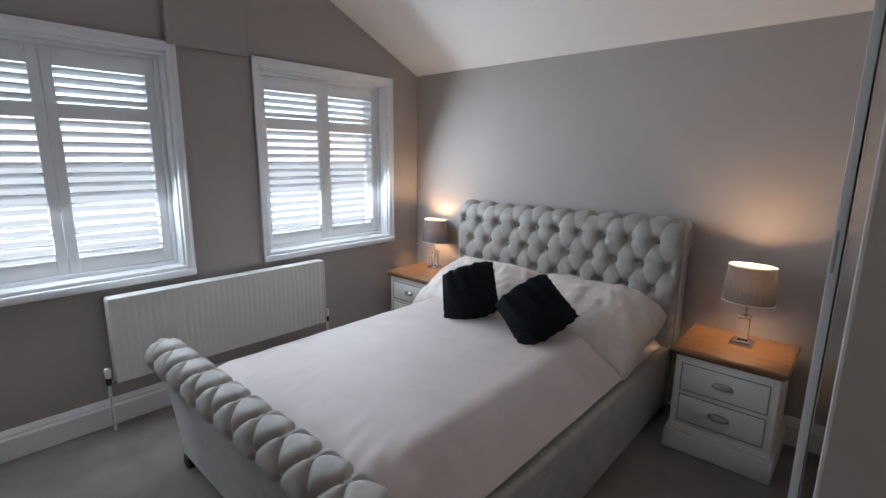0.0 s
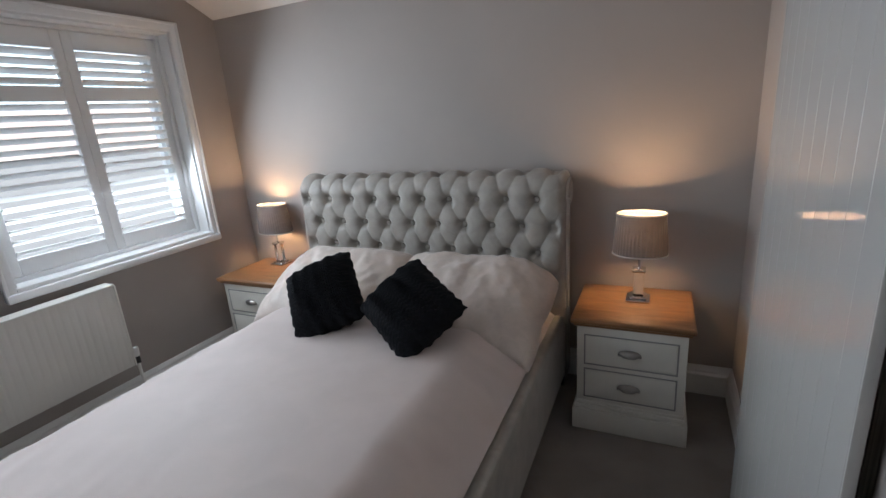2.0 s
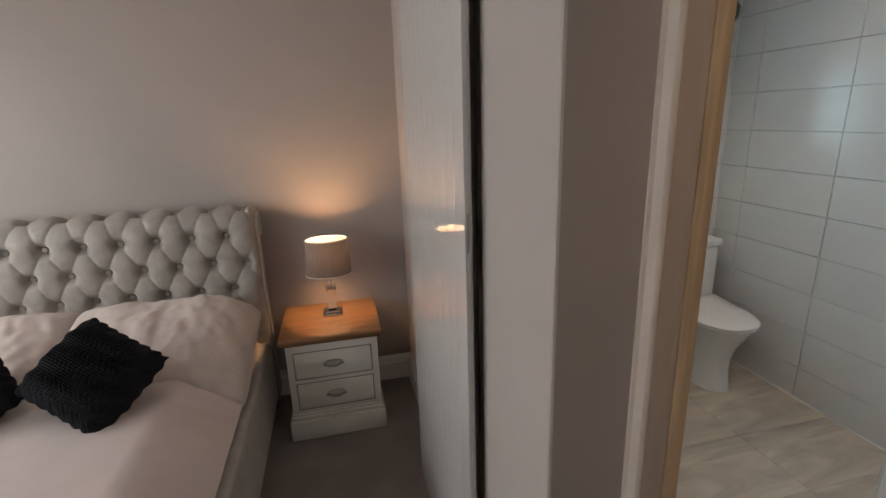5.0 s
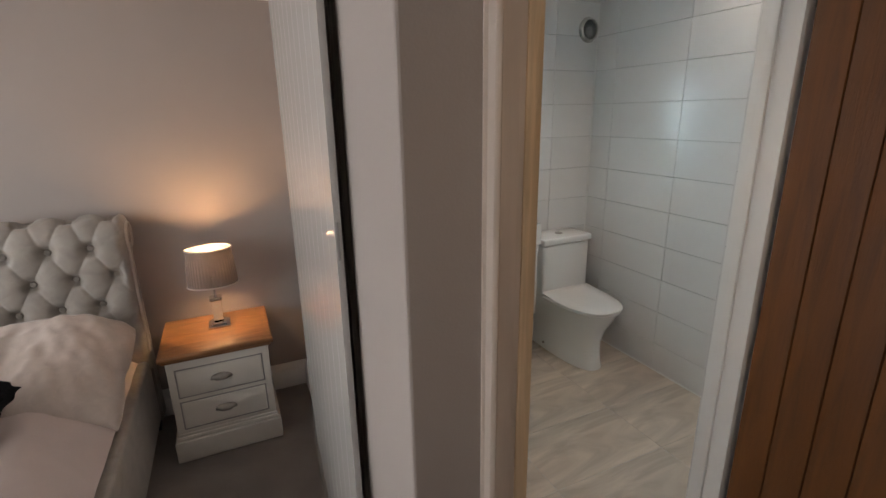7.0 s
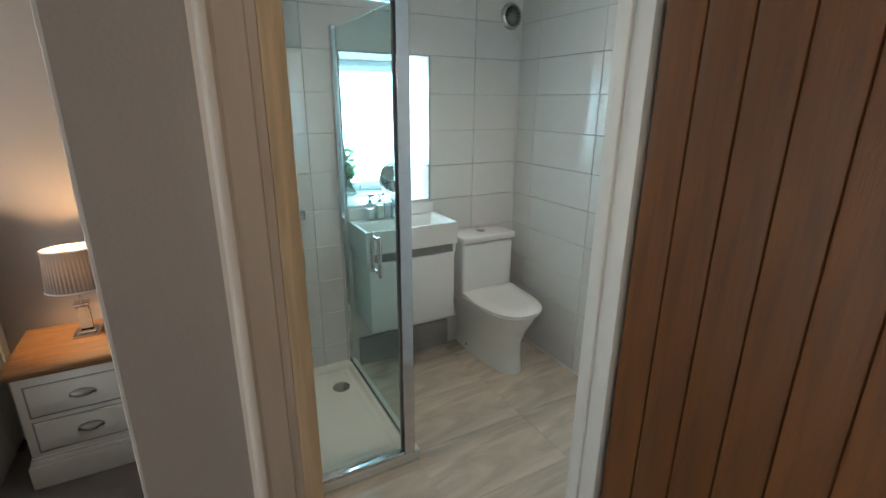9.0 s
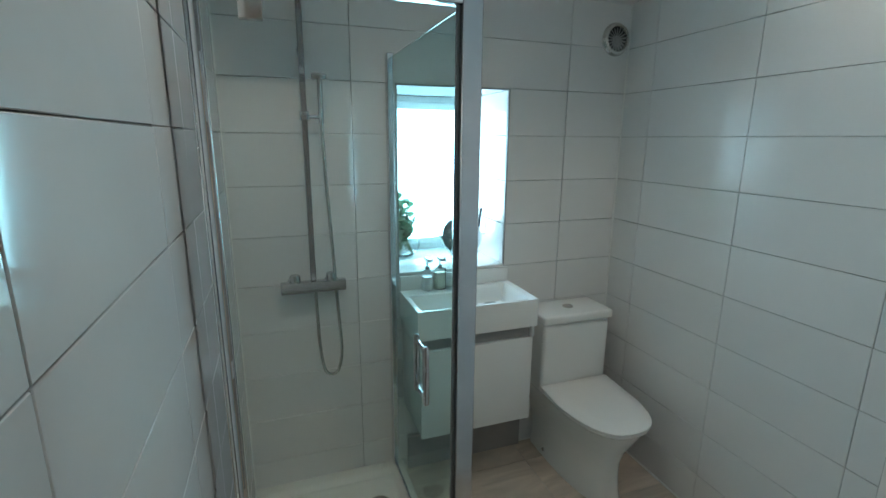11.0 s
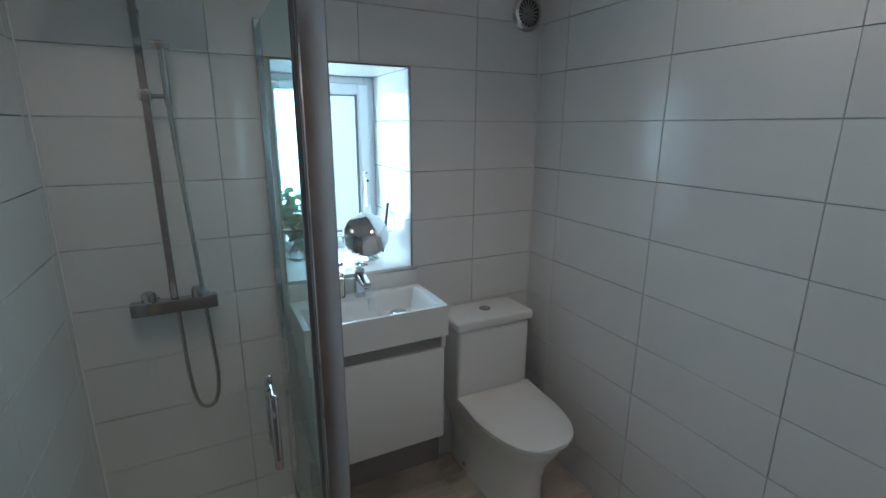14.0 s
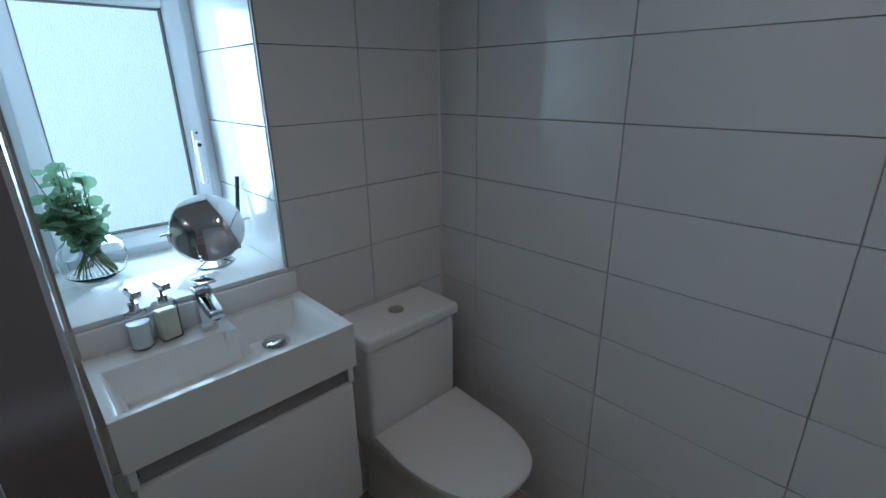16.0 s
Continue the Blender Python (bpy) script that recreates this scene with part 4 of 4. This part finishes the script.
# ---- shower ----
def shower():
    tray = base("shower_tray", (0.435, 2.31, 0), 0, "white stone resin shower tray with round waste", "shower tray")
    w, l, h = 0.335, 0.448, 0.050

    def basin(u, v):
        x, y = w * (2 * u - 1), l * (2 * v - 1)
        e = min(w - abs(x), l - abs(y))
        s = max(0.0, min(1.0, (e - 0.045) / 0.03))
        s = s * s * (3 - 2 * s)
        groove = 0.004 * math.exp(-((e - 0.088) / 0.010) ** 2)
        fall = 0.006 * (1 - min(1, math.hypot(x - 0.17, y - 0.22) / 0.6))
        return Vector((x, y, h - s * (0.016 + fall) + groove))
    bm = sheet(basin, 70, 90)
    part("basin", bm, M_TRAY, tray)
    part("rim", box((-w, -l, -0.002), (w, l, h - 0.024)), M_TRAY, tray)
    edge = box((-w - 0.002, -l - 0.004, -0.002), (w + 0.004, -l + 0.008, h), 0.004)
    box((w - 0.008, -l, -0.002), (w + 0.004, l, h), 0.004, bm=edge)
    part("skirt", edge, M_TRAY, tray)
    part("waste", lathe([(0, 0.008), (0.040, 0.007), (0.046, 0.004), (0.047, 0.0)], 32), M_NICKEL, tray, "round chrome waste cover", m=pose(0.175, 0.215, h - 0.022))

    en = base("shower_enclosure", (0.0, 0.0, 0.05), 0, "chrome framed shower enclosure with pivot glass door", "shower enclosure")
    zt = 1.83
    yf, xs = 1.868, 0.735
    # corner post, wall profiles and head rail
    post = box((xs - 0.040, yf - 0.020, 0), (xs + 0.010, yf + 0.022, zt + 0.02), 0.003, 1)
    bmesh.ops.rotate(post, cent=(xs, yf, 0), matrix=Matrix.Rotation(radians(-2.5), 3, "Z"), verts=post.verts)
    part("corner_post", post, M_POST, en)
    part("door_seal", box((xs - 0.049, yf - 0.004, 0.01), (xs - 0.041, yf + 0.008, zt), 0.002), M_GASKET, en)
    part("wall_profile", box((BX0 + 0.001, yf - 0.022, 0), (BX0 + 0.045, yf + 0.022, zt + 0.02), 0.003, 1), M_ALU, en)
    part("hinge_profile", box((BX0 + 0.048, yf - 0.012, 0.02), (BX0 + 0.068, yf + 0.012, zt), 0.004, 3), M_ALU, en)
    part("wall_profile", box((xs - 0.014, BY1 - 0.042, 0), (xs + 0.014, BY1 - 0.001, zt + 0.02), 0.003, 1), M_ALU, en)
    part("head_rail", box((BX0 + 0.045, yf - 0.020, zt - 0.02), (xs - 0.040, yf + 0.020, zt + 0.02), 0.004, 3), M_ALU, en)
    part("bottom_rail", box((BX0 + 0.045, yf - 0.018, 0), (xs - 0.040, yf + 0.018, 0.020), 0.004, 3), M_ALU, en)
    part("bottom_rail", box((xs - 0.008, yf + 0.022, 0), (xs + 0.008, BY1 - 0.042, 0.016), 0.003), M_ALU, en)
    dg = part("glass_door", box((BX0 + 0.066, yf - 0.003, 0.022), (xs - 0.050, yf + 0.003, zt - 0.022), 0.001), M_SHOWERGLASS, en, "clear green-tinted safety glass", smooth=False)
    dg.visible_shadow = False
    sg = part("side_glass", box((xs - 0.003, yf + 0.022, 0.016), (xs + 0.003, BY1 - 0.040, zt), 0.001), M_SIDEGLASS, en, "clear green-tinted safety glass", smooth=False)
    sg.visible_shadow = False
    hd = box((0.592, yf - 0.052, 0.865), (0.608, yf - 0.038, 1.025), 0.005, 3)
    for z in (0.880, 1.010):
        rod((0.60, yf - 0.042, z), (0.60, yf - 0.002, z), 0.006, 12, bm=hd)
    part("handle", hd, M_CHROME, dg, "chrome bar handle")
    hd = box((0.592, yf + 0.030, 0.865), (0.608, yf + 0.044, 1.025), 0.005, 3)
    for z in (0.880, 1.010):
        rod((0.60, yf + 0.002, z), (0.60, yf + 0.036, z), 0.006, 12, bm=hd)
    part("handle", hd, M_CHROME, dg, "chrome bar handle")
    part("pivot_hinge", box((0.235, yf - 0.012, zt - 0.085), (0.280, yf + 0.012, zt - 0.022), 0.003), M_NICKEL, dg, "square pivot hinge plate")

    # thermostatic valve, riser, rain head, hand shower
    s = base("shower_mixer", (0.397, BY1, 0.985), 0, "chrome thermostatic bar shower with rigid riser and hose", "shower")
    part("valve_bar", box((-0.128, -0.075, -0.024), (0.128, -0.040, 0.022), 0.003, 1), M_CHROME, s)
    for k in (-1, 1):
        part("wall_elbow", lathe([(0.030, 0), (0.030, 0.006), (0.017, 0.012), (0.014, 0.045)], 24), M_CHROME, s, m=pose(k * 0.075, 0, 0, 90, 0, 0))
        knob = lathe([(0.019, 0.0), (0.022, 0.004), (0.022, 0.026), (0.018, 0.032), (0, 0.033)], 24)
        part("control_knob", knob, M_CHROME, s, m=pose(k * 0.072, -0.058, 0.020))
    riser = box((-0.011, -0.066, 0.022), (0.011, -0.046, 1.120), 0.003, 1)
    part("riser", riser, M_CHROME, s)
    part("arm", tube(spline([(0, -0.056, 1.095), (0, -0.062, 1.130), (0, -0.09, 1.148), (0, -0.20, 1.150), (0, -0.33, 1.150)], 6), 0.010, 12), M_CHROME, s)
    head = part("rain_head", box((-0.115, -0.46, 1.128), (0.115, -0.23, 1.134), 0.003), M_CHROME, s, "thin square rain shower head")
    part("head_knuckle", rod((0, -0.335, 1.130), (0, -0.335, 1.166), 0.014, 16), M_CHROME, head)
    part("wall_bracket", rod((0, 0, 0.90), (0, -0.05, 0.90), 0.014, 16), M_CHROME, s)
    part("slider", box((-0.018, -0.075, 0.650), (0.018, -0.040, 0.685), 0.005), M_CHROME, s)
    part("holder_arm", rod((0.0, -0.06, 0.665), (0.062, -0.075, 0.665), 0.007, 12), M_CHROME, s)
    hs = rod((0.060, -0.078, 0.640), (0.060, -0.082, 0.800), 0.010, 14)
    box((0.030, -0.115, 0.795), (0.082, -0.060, 0.818), 0.006, bm=hs)
    part("hand_shower", hs, M_CHROME, s)
    pts = spline([(0.060, -0.078, 0.642), (0.066, -0.075, 0.45), (0.078, -0.07, 0.20), (0.092, -0.065, -0.10), (0.100, -0.065, -0.28), (0.085, -0.065, -0.375), (0.055, -0.062, -0.400), (0.026, -0.060, -0.37), (0.012, -0.058, -0.26), (0.008, -0.057, -0.12), (0.006, -0.057, -0.022)], 8)
    part("hose", tube(pts, 0.0068, 10), M_NICKEL, s)


shower()


# ---- vanity, basin, tap ----
def vanity():
    v = base("vanity_unit", (1.036, 2.61, 0.345), 0, "wall-hung white gloss vanity with one drawer", "vanity unit")
    w = 0.252
    part("carcass", box((-w, -0.125, 0.01), (w, 0.148, 0.40), 0.002), M_GLOSSW, v)
    part("drawer_front", box((-w, -0.146, 0.0), (w, -0.127, 0.392), 0.003), M_GLOSSW, v)
    part("grip_recess", box((-w + 0.012, -0.134, 0.396), (w - 0.012, -0.10, 0.440)), M_RECESS, v, "grey recessed grip rail")
    for s in (-1, 1):
        part("side_panel", box((s * w - 0.008, -0.142, 0.392), (s * w + 0.008, 0.148, 0.445), 0.002), M_GLOSSW, v)
    part("upper_shelf", box((-w, -0.12, 0.40), (w, 0.148, 0.442)), M_RECESS, v)

    b = base("basin", (1.036, 2.61, 0.79), 0, "rectangular white ceramic basin set into the window sill", "basin")
    x0, x1, y0, y1, zt = -0.266, 0.266, -0.152, 0.149, 0.122
    # the bowl: rim, sloping sides, flat floor, with a tap ledge behind

    def bowl(u, vv):
        x, y = x0 + (x1 - x0) * u, y0 + (y1 - y0) * vv
        ledge = 0.205 if x < 0.045 else 0.262
        dx = min(x - x0 - 0.018, x1 - 0.030 - x)
        dy = min(y - y0 - 0.014, y0 + ledge - y)
        e = max(0.0, min(1.0, min(dx, dy) / 0.035))
        z = zt - 0.080 * e * e * (3 - 2 * e)
        if abs(x - 0.045) < 0.03 and y > y0 + 0.19:
            z = max(z, zt - 0.080 * max(0.0, min(1.0, (x - 0.045) / 0.03)))
        return Vector((x, y, z))
    bm = sheet(bowl, 130, 80)
    edge = [e for e in bm.edges if len(e.link_faces) == 1]
    down = bmesh.ops.extrude_edge_only(bm, edges=edge)["geom"]
    for q in down:
        if isinstance(q, bmesh.types.BMVert):
            q.co.z = 0.0
    part("bowl", bm, M_CERAMIC, b)
    part("upstand", box((x0 + 0.002, y1 - 0.016, zt - 0.002), (x1 - 0.002, y1 - 0.001, zt + 0.066), 0.004, 3), M_CERAMIC, b)
    part("waste", lathe([(0, 0.012), (0.020, 0.011), (0.032, 0.007), (0.036, 0.002), (0.034, -0.001)], 28), M_CHROME, b, "chrome plug", m=pose(0.135, 0.035, zt - 0.077))

    t = base("basin_tap", (1.030, 2.700, 0.912), 0, "square chrome basin mixer tap", "tap")
    part("body", box((-0.019, -0.019, 0), (0.019, 0.019, 0.115), 0.003, 3), M_CHROME, t)
    part("spout", prism([(-0.020, 0.070), (-0.020, 0.105), (-0.098, 0.082), (-0.098, 0.064)], 0, -0.016, 0.016, bevel=0.002), M_CHROME, t)
    part("lever", prism([(0.022, 0.122), (0.022, 0.134), (-0.070, 0.150), (-0.072, 0.145)], 0, -0.018, 0.018, bevel=0.001), M_CHROME, t)
    part("aerator", lathe([(0.009, -0.004), (0.009, 0.004), (0, 0.004)], 16), M_BLACK, t, m=pose(0, -0.086, 0.064))


vanity()


def dispenser(x, y, fill, label, round_body):
    d = base("soap_dispenser", (x, y, 0.912), 12, label, "soap dispenser", "soap bottles on the basin")
    if round_body:
        part("bottle", lathe([(0.018, 0), (0.023, 0.004), (0.024, 0.075), (0.022, 0.090), (0.010, 0.098), (0.010, 0.104)], 28), M_BOTTLE, d)
        part("soap", lathe([(0, 0.004), (0.0205, 0.005), (0.0215, 0.066), (0, 0.067)], 24), fill, d)
    else:
        part("bottle", box((-0.024, -0.018, 0), (0.024, 0.018, 0.100), 0.006, 3), M_BOTTLE, d)
        part("soap", box((-0.021, -0.015, 0.004), (0.021, 0.015, 0.080), 0.004), fill, d)
    pump = rod((0, 0, 0.098), (0, 0, 0.116), 0.011, 16)
    rod((0, 0, 0.116), (0, 0, 0.138), 0.004, 12, bm=pump)
    box((-0.010, -0.036, 0.136), (0.010, 0.012, 0.152), 0.003, bm=pump)
    part("pump", pump, M_CHROME, d)


dispenser(0.888, 2.716, M_SOAPW, "glass bottle of white soap with chrome pump", True)
dispenser(0.948, 2.718, M_SOAP, "square glass bottle of yellow soap with chrome pump", False)


# ---- things on the window sill ----
def shaving_mirror():
    m = base("shaving_mirror", (1.140, 2.945, NZ0 + 0.004), 0, "round chrome swivel mirror on the sill", "mirror")
    part("base", lathe([(0, 0.0), (0.055, 0.0), (0.056, 0.004), (0.02, 0.009), (0, 0.010)], 32), M_CHROME, m)
    part("bracket", tube([(0.104 * math.cos(a), 0.0, 0.112 + 0.104 * math.sin(a)) for a in [math.pi + math.pi * k / 24 for k in range(25)]], 0.004, 8), M_CHROME, m)
    t = pose(0, -0.004, 0.108, 64, 0, -8)
    part("rim", lathe([(0.096, -0.007), (0.100, -0.004), (0.100, 0.004), (0.096, 0.007)], 48), M_CHROME, m, m=t)
    part("glass", lathe([(0, 0.0055), (0.097, 0.0055), (0.097, -0.0055), (0, -0.0055)], 48), M_MIRROR, m, "round mirror glass", smooth=False, m=t)
    piv = rod((-0.125, 0, 0.112), (-0.098, 0, 0.112), 0.004, 10)
    rod((0.098, 0, 0.112), (0.125, 0, 0.112), 0.004, 10, bm=piv)
    part("pivot", piv, M_CHROME, m)


shaving_mirror()


def plant():
    p = base("potted_plant", (0.868, 3.050, NZ0 + 0.004), 0, "leafy green sprigs in a clear glass bowl", "plant")
    part("bowl", lathe([(0, 0.0), (0.04, 0.001), (0.070, 0.022), (0.082, 0.060), (0.074, 0.092), (0.050, 0.116), (0.048, 0.128), (0.046, 0.128), (0.048, 0.115), (0.071, 0.091), (0.079, 0.060), (0.067, 0.024), (0.038, 0.005), (0, 0.004)], 36), M_BOTTLE, p)
    stems = None
    leaves = bmesh.new()
    rnd = random.Random(5)
    for k in range(30):
        a = rnd.uniform(0, 2 * math.pi)
        lean = rnd.uniform(0.01, 0.075)
        top = Vector((lean * math.cos(a), lean * math.sin(a) * 0.7, rnd.uniform(0.19, 0.305)))
        if k % 5 == 0:
            top = Vector((-0.060 - 0.03 * rnd.random(), -0.03 * rnd.random(), rnd.uniform(0.15, 0.19)))
        line = spline([(0.05 * math.cos(a + 2), 0.05 * math.sin(a + 2), 0.02), (0.02 * math.cos(a), 0.02 * math.sin(a), 0.12), top], 6)
        stems = tube(line, 0.0016, 6, bm=stems)
        for i in range(9):
            q = line[min(len(line) - 1, 4 + i)]
            if q.z < 0.10:
                continue
            r = rnd.uniform(0.013, 0.022)
            turn = Euler((rnd.uniform(-0.9, 0.9), rnd.uniform(-0.9, 0.9), rnd.uniform(0, 6.28))).to_matrix()
            off = turn @ Vector((r, 0, 0.004))
            c = leaves.verts.new(q + off + turn @ Vector((0, 0, -0.003)))
            ring = [leaves.verts.new(q + off + turn @ Vector((r * math.cos(2 * math.pi * j / 8), r * 0.9 * math.sin(2 * math.pi * j / 8), 0.002 * math.sin(4 * math.pi * j / 8)))) for j in range(8)]
            for j in range(8):
                leaves.faces.new((c, ring[j], ring[(j + 1) % 8]))
    part("stem", stems, M_STEM, p)
    part("foliage", leaves, M_LEAF, p)


plant()
bm = box((-0.006, -0.004, 0.0), (0.006, 0.004, 0.235), 0.002)
comb = part("styling_comb", bm, M_BLACK, None, m=pose(1.243, 3.02, NZ0 + 0.004, 4, 6, 0))
tagged(comb, "slim black comb standing against the tiled reveal", "comb")


# ---- toilet ----
def toilet():
    t = base("toilet", (1.585, 2.50, 0), 0, "white close-coupled toilet with closed wrap-over lid", "toilet")

    def outline(w, y0, y1, n=40, square=0.30):
        """A D shape: straight back at y1, round front at y0."""
        pts = []
        for k in range(n):
            a = math.pi + math.pi * k / (n - 1)
            pts.append((w * math.copysign(abs(math.cos(a)) ** 0.74, math.cos(a)), y0 + (y1 - y0) * (1 - square) * (1 + math.copysign(abs(math.sin(a)) ** 0.95, math.sin(a)))))
        return pts + [(w * 0.99, y1), (-w * 0.99, y1)]

    def loft(levels):
        b = bmesh.new()
        rings = [[b.verts.new((x, y, z)) for x, y in outline(w, y0, y1)] for w, y0, y1, z in levels]
        n = len(rings[0])
        for a, c in zip(rings, rings[1:]):
            for k in range(n):
                b.faces.new((a[k], a[(k + 1) % n], c[(k + 1) % n], c[k]))
        b.faces.new(rings[0])
        b.faces.new(rings[-1])
        return b
    part("pan", loft([(0.116, -0.285, 0.235, -0.002), (0.117, -0.287, 0.235, 0.015), (0.110, -0.276, 0.235, 0.05), (0.108, -0.268, 0.235, 0.12), (0.114, -0.268, 0.235, 0.19), (0.134, -0.290, 0.238, 0.26), (0.158, -0.330, 0.24, 0.325), (0.171, -0.352, 0.24, 0.370), (0.173, -0.356, 0.24, 0.388)]), M_CERAMIC, t)
    part("seat", loft([(0.178, -0.366, 0.050, 0.390), (0.181, -0.370, 0.052, 0.394), (0.181, -0.370, 0.052, 0.402), (0.178, -0.367, 0.05, 0.405)]), M_SEAT, t)
    cover = loft([(0.183, -0.374, 0.052, 0.4075), (0.187, -0.378, 0.054, 0.411), (0.187, -0.378, 0.054, 0.420), (0.179, -0.370, 0.050, 0.4265), (0.11, -0.29, 0.02, 0.4285)])
    for v in cover.verts:
        back = max(0.0, (v.co.y + 0.06) / 0.114)
        v.co.z += 0.012 * back ** 2 * (0.35 + 0.65 * (abs(v.co.x) / 0.187) ** 2)
    part("lid", cover, M_SEAT, t, "white soft-close lid")
    part("cistern", box((-0.182, 0.058, 0.386), (0.182, 0.252, 0.735), 0.018, 4), M_CERAMIC, t)
    lid = part("cistern_lid", box((-0.192, 0.045, 0.735), (0.192, 0.254, 0.780), 0.014, 4), M_CERAMIC, t)
    part("flush_button", lathe([(0.026, -0.002), (0.026, 0.003), (0.022, 0.005), (0.0, 0.0055)], 28), M_NICKEL, lid, "chrome dual flush button", m=pose(0, 0.15, 0.780))
    for s in (-1, 1):
        part("hinge", rod((s * 0.075 - 0.02, 0.060, 0.412), (s * 0.075 + 0.02, 0.060, 0.412), 0.009, 12), M_SEAT, t)
        part("fixing_cap", lathe([(0.010, 0), (0.009, 0.004), (0, 0.006)], 16), M_CHROME, t, m=pose(s * 0.120, 0.10, 0.045, 0, 90 * s, 0))


toilet()
pipe = rod((1.84, 2.60, 0.0), (1.84, 2.60, 0.20), 0.008, 12)
rod((1.84, 2.60, 0.20), (1.72, 2.70, 0.20), 0.008, 12, bm=pipe)
tagged(part("supply_pipe", pipe, material("copper_pipe", (0.55, 0.30, 0.18), 0.35, 1.0, vary=0.1, scale=30)), "copper water pipe beside the toilet", "pipe")
structure("plinth_tile", box((0.80, 2.735, 0.0), (1.40, 2.759, 0.175), 0.002), M_RECESS, "grey upstand below the vanity")


# ---- tiles, piece by piece ----
PH, PW, ZJ = 0.202, 0.498, 0.983 - 0.202 * 4


def cuts(lo, hi, joint, pitch):
    k = math.ceil((lo - joint) / pitch + 1e-6)
    out = [lo]
    while joint + k * pitch < hi - 1e-6:
        if joint + k * pitch - out[-1] > 0.012:
            out.append(joint + k * pitch)
        k += 1
    return out + [hi]


tile_meshes = {}
uneven = random.Random(11)


def tile_piece(parent, axis, face, a, b, lo, hi, name="tile"):
    """One wall tile: axis 'y' for a wall across x, 'x' for a wall along y; face is its front."""
    g = 0.0009
    key = (axis, face > 1.0, round(b - a, 4), round(hi - lo, 4))
    if key not in tile_meshes:
        w, h = (b - a) / 2 - g, (hi - lo) / 2 - g
        s = -1 if face > 1.0 else 1
        deep = -s * WT * 0.98
        p, q = ((-w, min(0, deep), -h), (w, max(0, deep), h)) if axis == "y" else ((min(0, deep), -w, -h), (max(0, deep), w, h))
        bmt = box(p, q, 0.0014, 1)
        tile_meshes[key] = mesh_of("tile", bmt, M_TILE)
    c = ((a + b) / 2, face, (lo + hi) / 2) if axis == "y" else (face, (a + b) / 2, (lo + hi) / 2)
    ob = piece(name, tile_meshes[key], parent, c)
    tip = (uneven.uniform(-0.0028, 0.0028), uneven.uniform(-0.0018, 0.0018))
    ob.rotation_euler = (tip[0], 0, tip[1]) if axis == "y" else (0, tip[0], tip[1])


def tile_wall(parent, axis, face, lo, hi, joint, top, hole=None, bottom=0.0):
    for z0, z1 in zip(cuts(bottom, top, ZJ, PH), cuts(bottom, top, ZJ, PH)[1:]):
        for a, b in zip(cuts(lo, hi, joint, PW), cuts(lo, hi, joint, PW)[1:]):
            spans = [(a, b, z0, z1)]
            if hole and not (b <= hole[0] or a >= hole[1] or z1 <= hole[2] or z0 >= hole[3]):
                spans = []
                if a < hole[0]:
                    spans.append((a, hole[0], z0, z1))
                if b > hole[1]:
                    spans.append((hole[1], b, z0, z1))
                m0, m1 = max(a, hole[0]), min(b, hole[1])
                if z0 < hole[2]:
                    spans.append((m0, m1, z0, hole[2]))
                if z1 > hole[3]:
                    spans.append((m0, m1, hole[3], z1))
            for s in spans:
                if s[1] - s[0] > 0.006 and s[3] - s[2] > 0.006:
                    tile_piece(parent, axis, face, *s)


tile_wall(wall_back, "y", BY1, BX0, BX1, 0.584, 2.30, (NX0 - 0.004, NX1 + 0.004, NZ0, NZ1 + 0.004))
tile_wall(wall_right, "x", BX1, BY0, BY1, 2.085, 2.46)
tile_wall(wall_left, "x", BX0, BY0, BY1, 2.085 - 0.38, 2.46)
tile_wall(wall_front, "y", BY0 + 0.006, JR + 0.024, BX1, 0.584, 2.46)
# recess: cheeks, head and sill
for x, s in ((NX0, 1), (NX1, -1)):
    zs = cuts(NZ0, NZ1, ZJ, PH)
    for z0, z1 in zip(zs, zs[1:]):
        lo, hi = sorted((x, x - s * 0.011))
        part("tile", box((lo, BY1 + 0.002, z0 + 0.0013), (hi, NDEEP + 0.05, z1 - 0.0013), 0.0012, 1), M_TILE, wall_back)
part("tile", box((NX0, BY1 + 0.002, NZ1), (NX1, NDEEP + 0.05, NZ1 + 0.011)), M_TILE, wall_back)
part("sill_slab", box((NX0, BY1 - 0.006, NZ0 - 0.011), (NX1, NDEEP + 0.05, NZ0 + 0.003), 0.002), M_CERAMIC, wall_back)

# floor tiles
FX, FY = 0.612, 0.355
for x0, x1 in zip(cuts(BX0, BX1, 0.757, FX), cuts(BX0, BX1, 0.757, FX)[1:]):
    for y0, y1 in zip(cuts(0.984, BY1, 1.542, FY), cuts(0.984, BY1, 1.542, FY)[1:]):
        bmt = box((-(x1 - x0) / 2 + 0.0012, -(y1 - y0) / 2 + 0.0012, -0.002), ((x1 - x0) / 2 - 0.0012, (y1 - y0) / 2 - 0.0012, 0.0005), 0.0008, 1)
        ob = part("tile", bmt, M_FLOOR, floor_bath)
        ob.location = ((x0 + x1) / 2, (y0 + y1) / 2, 0)
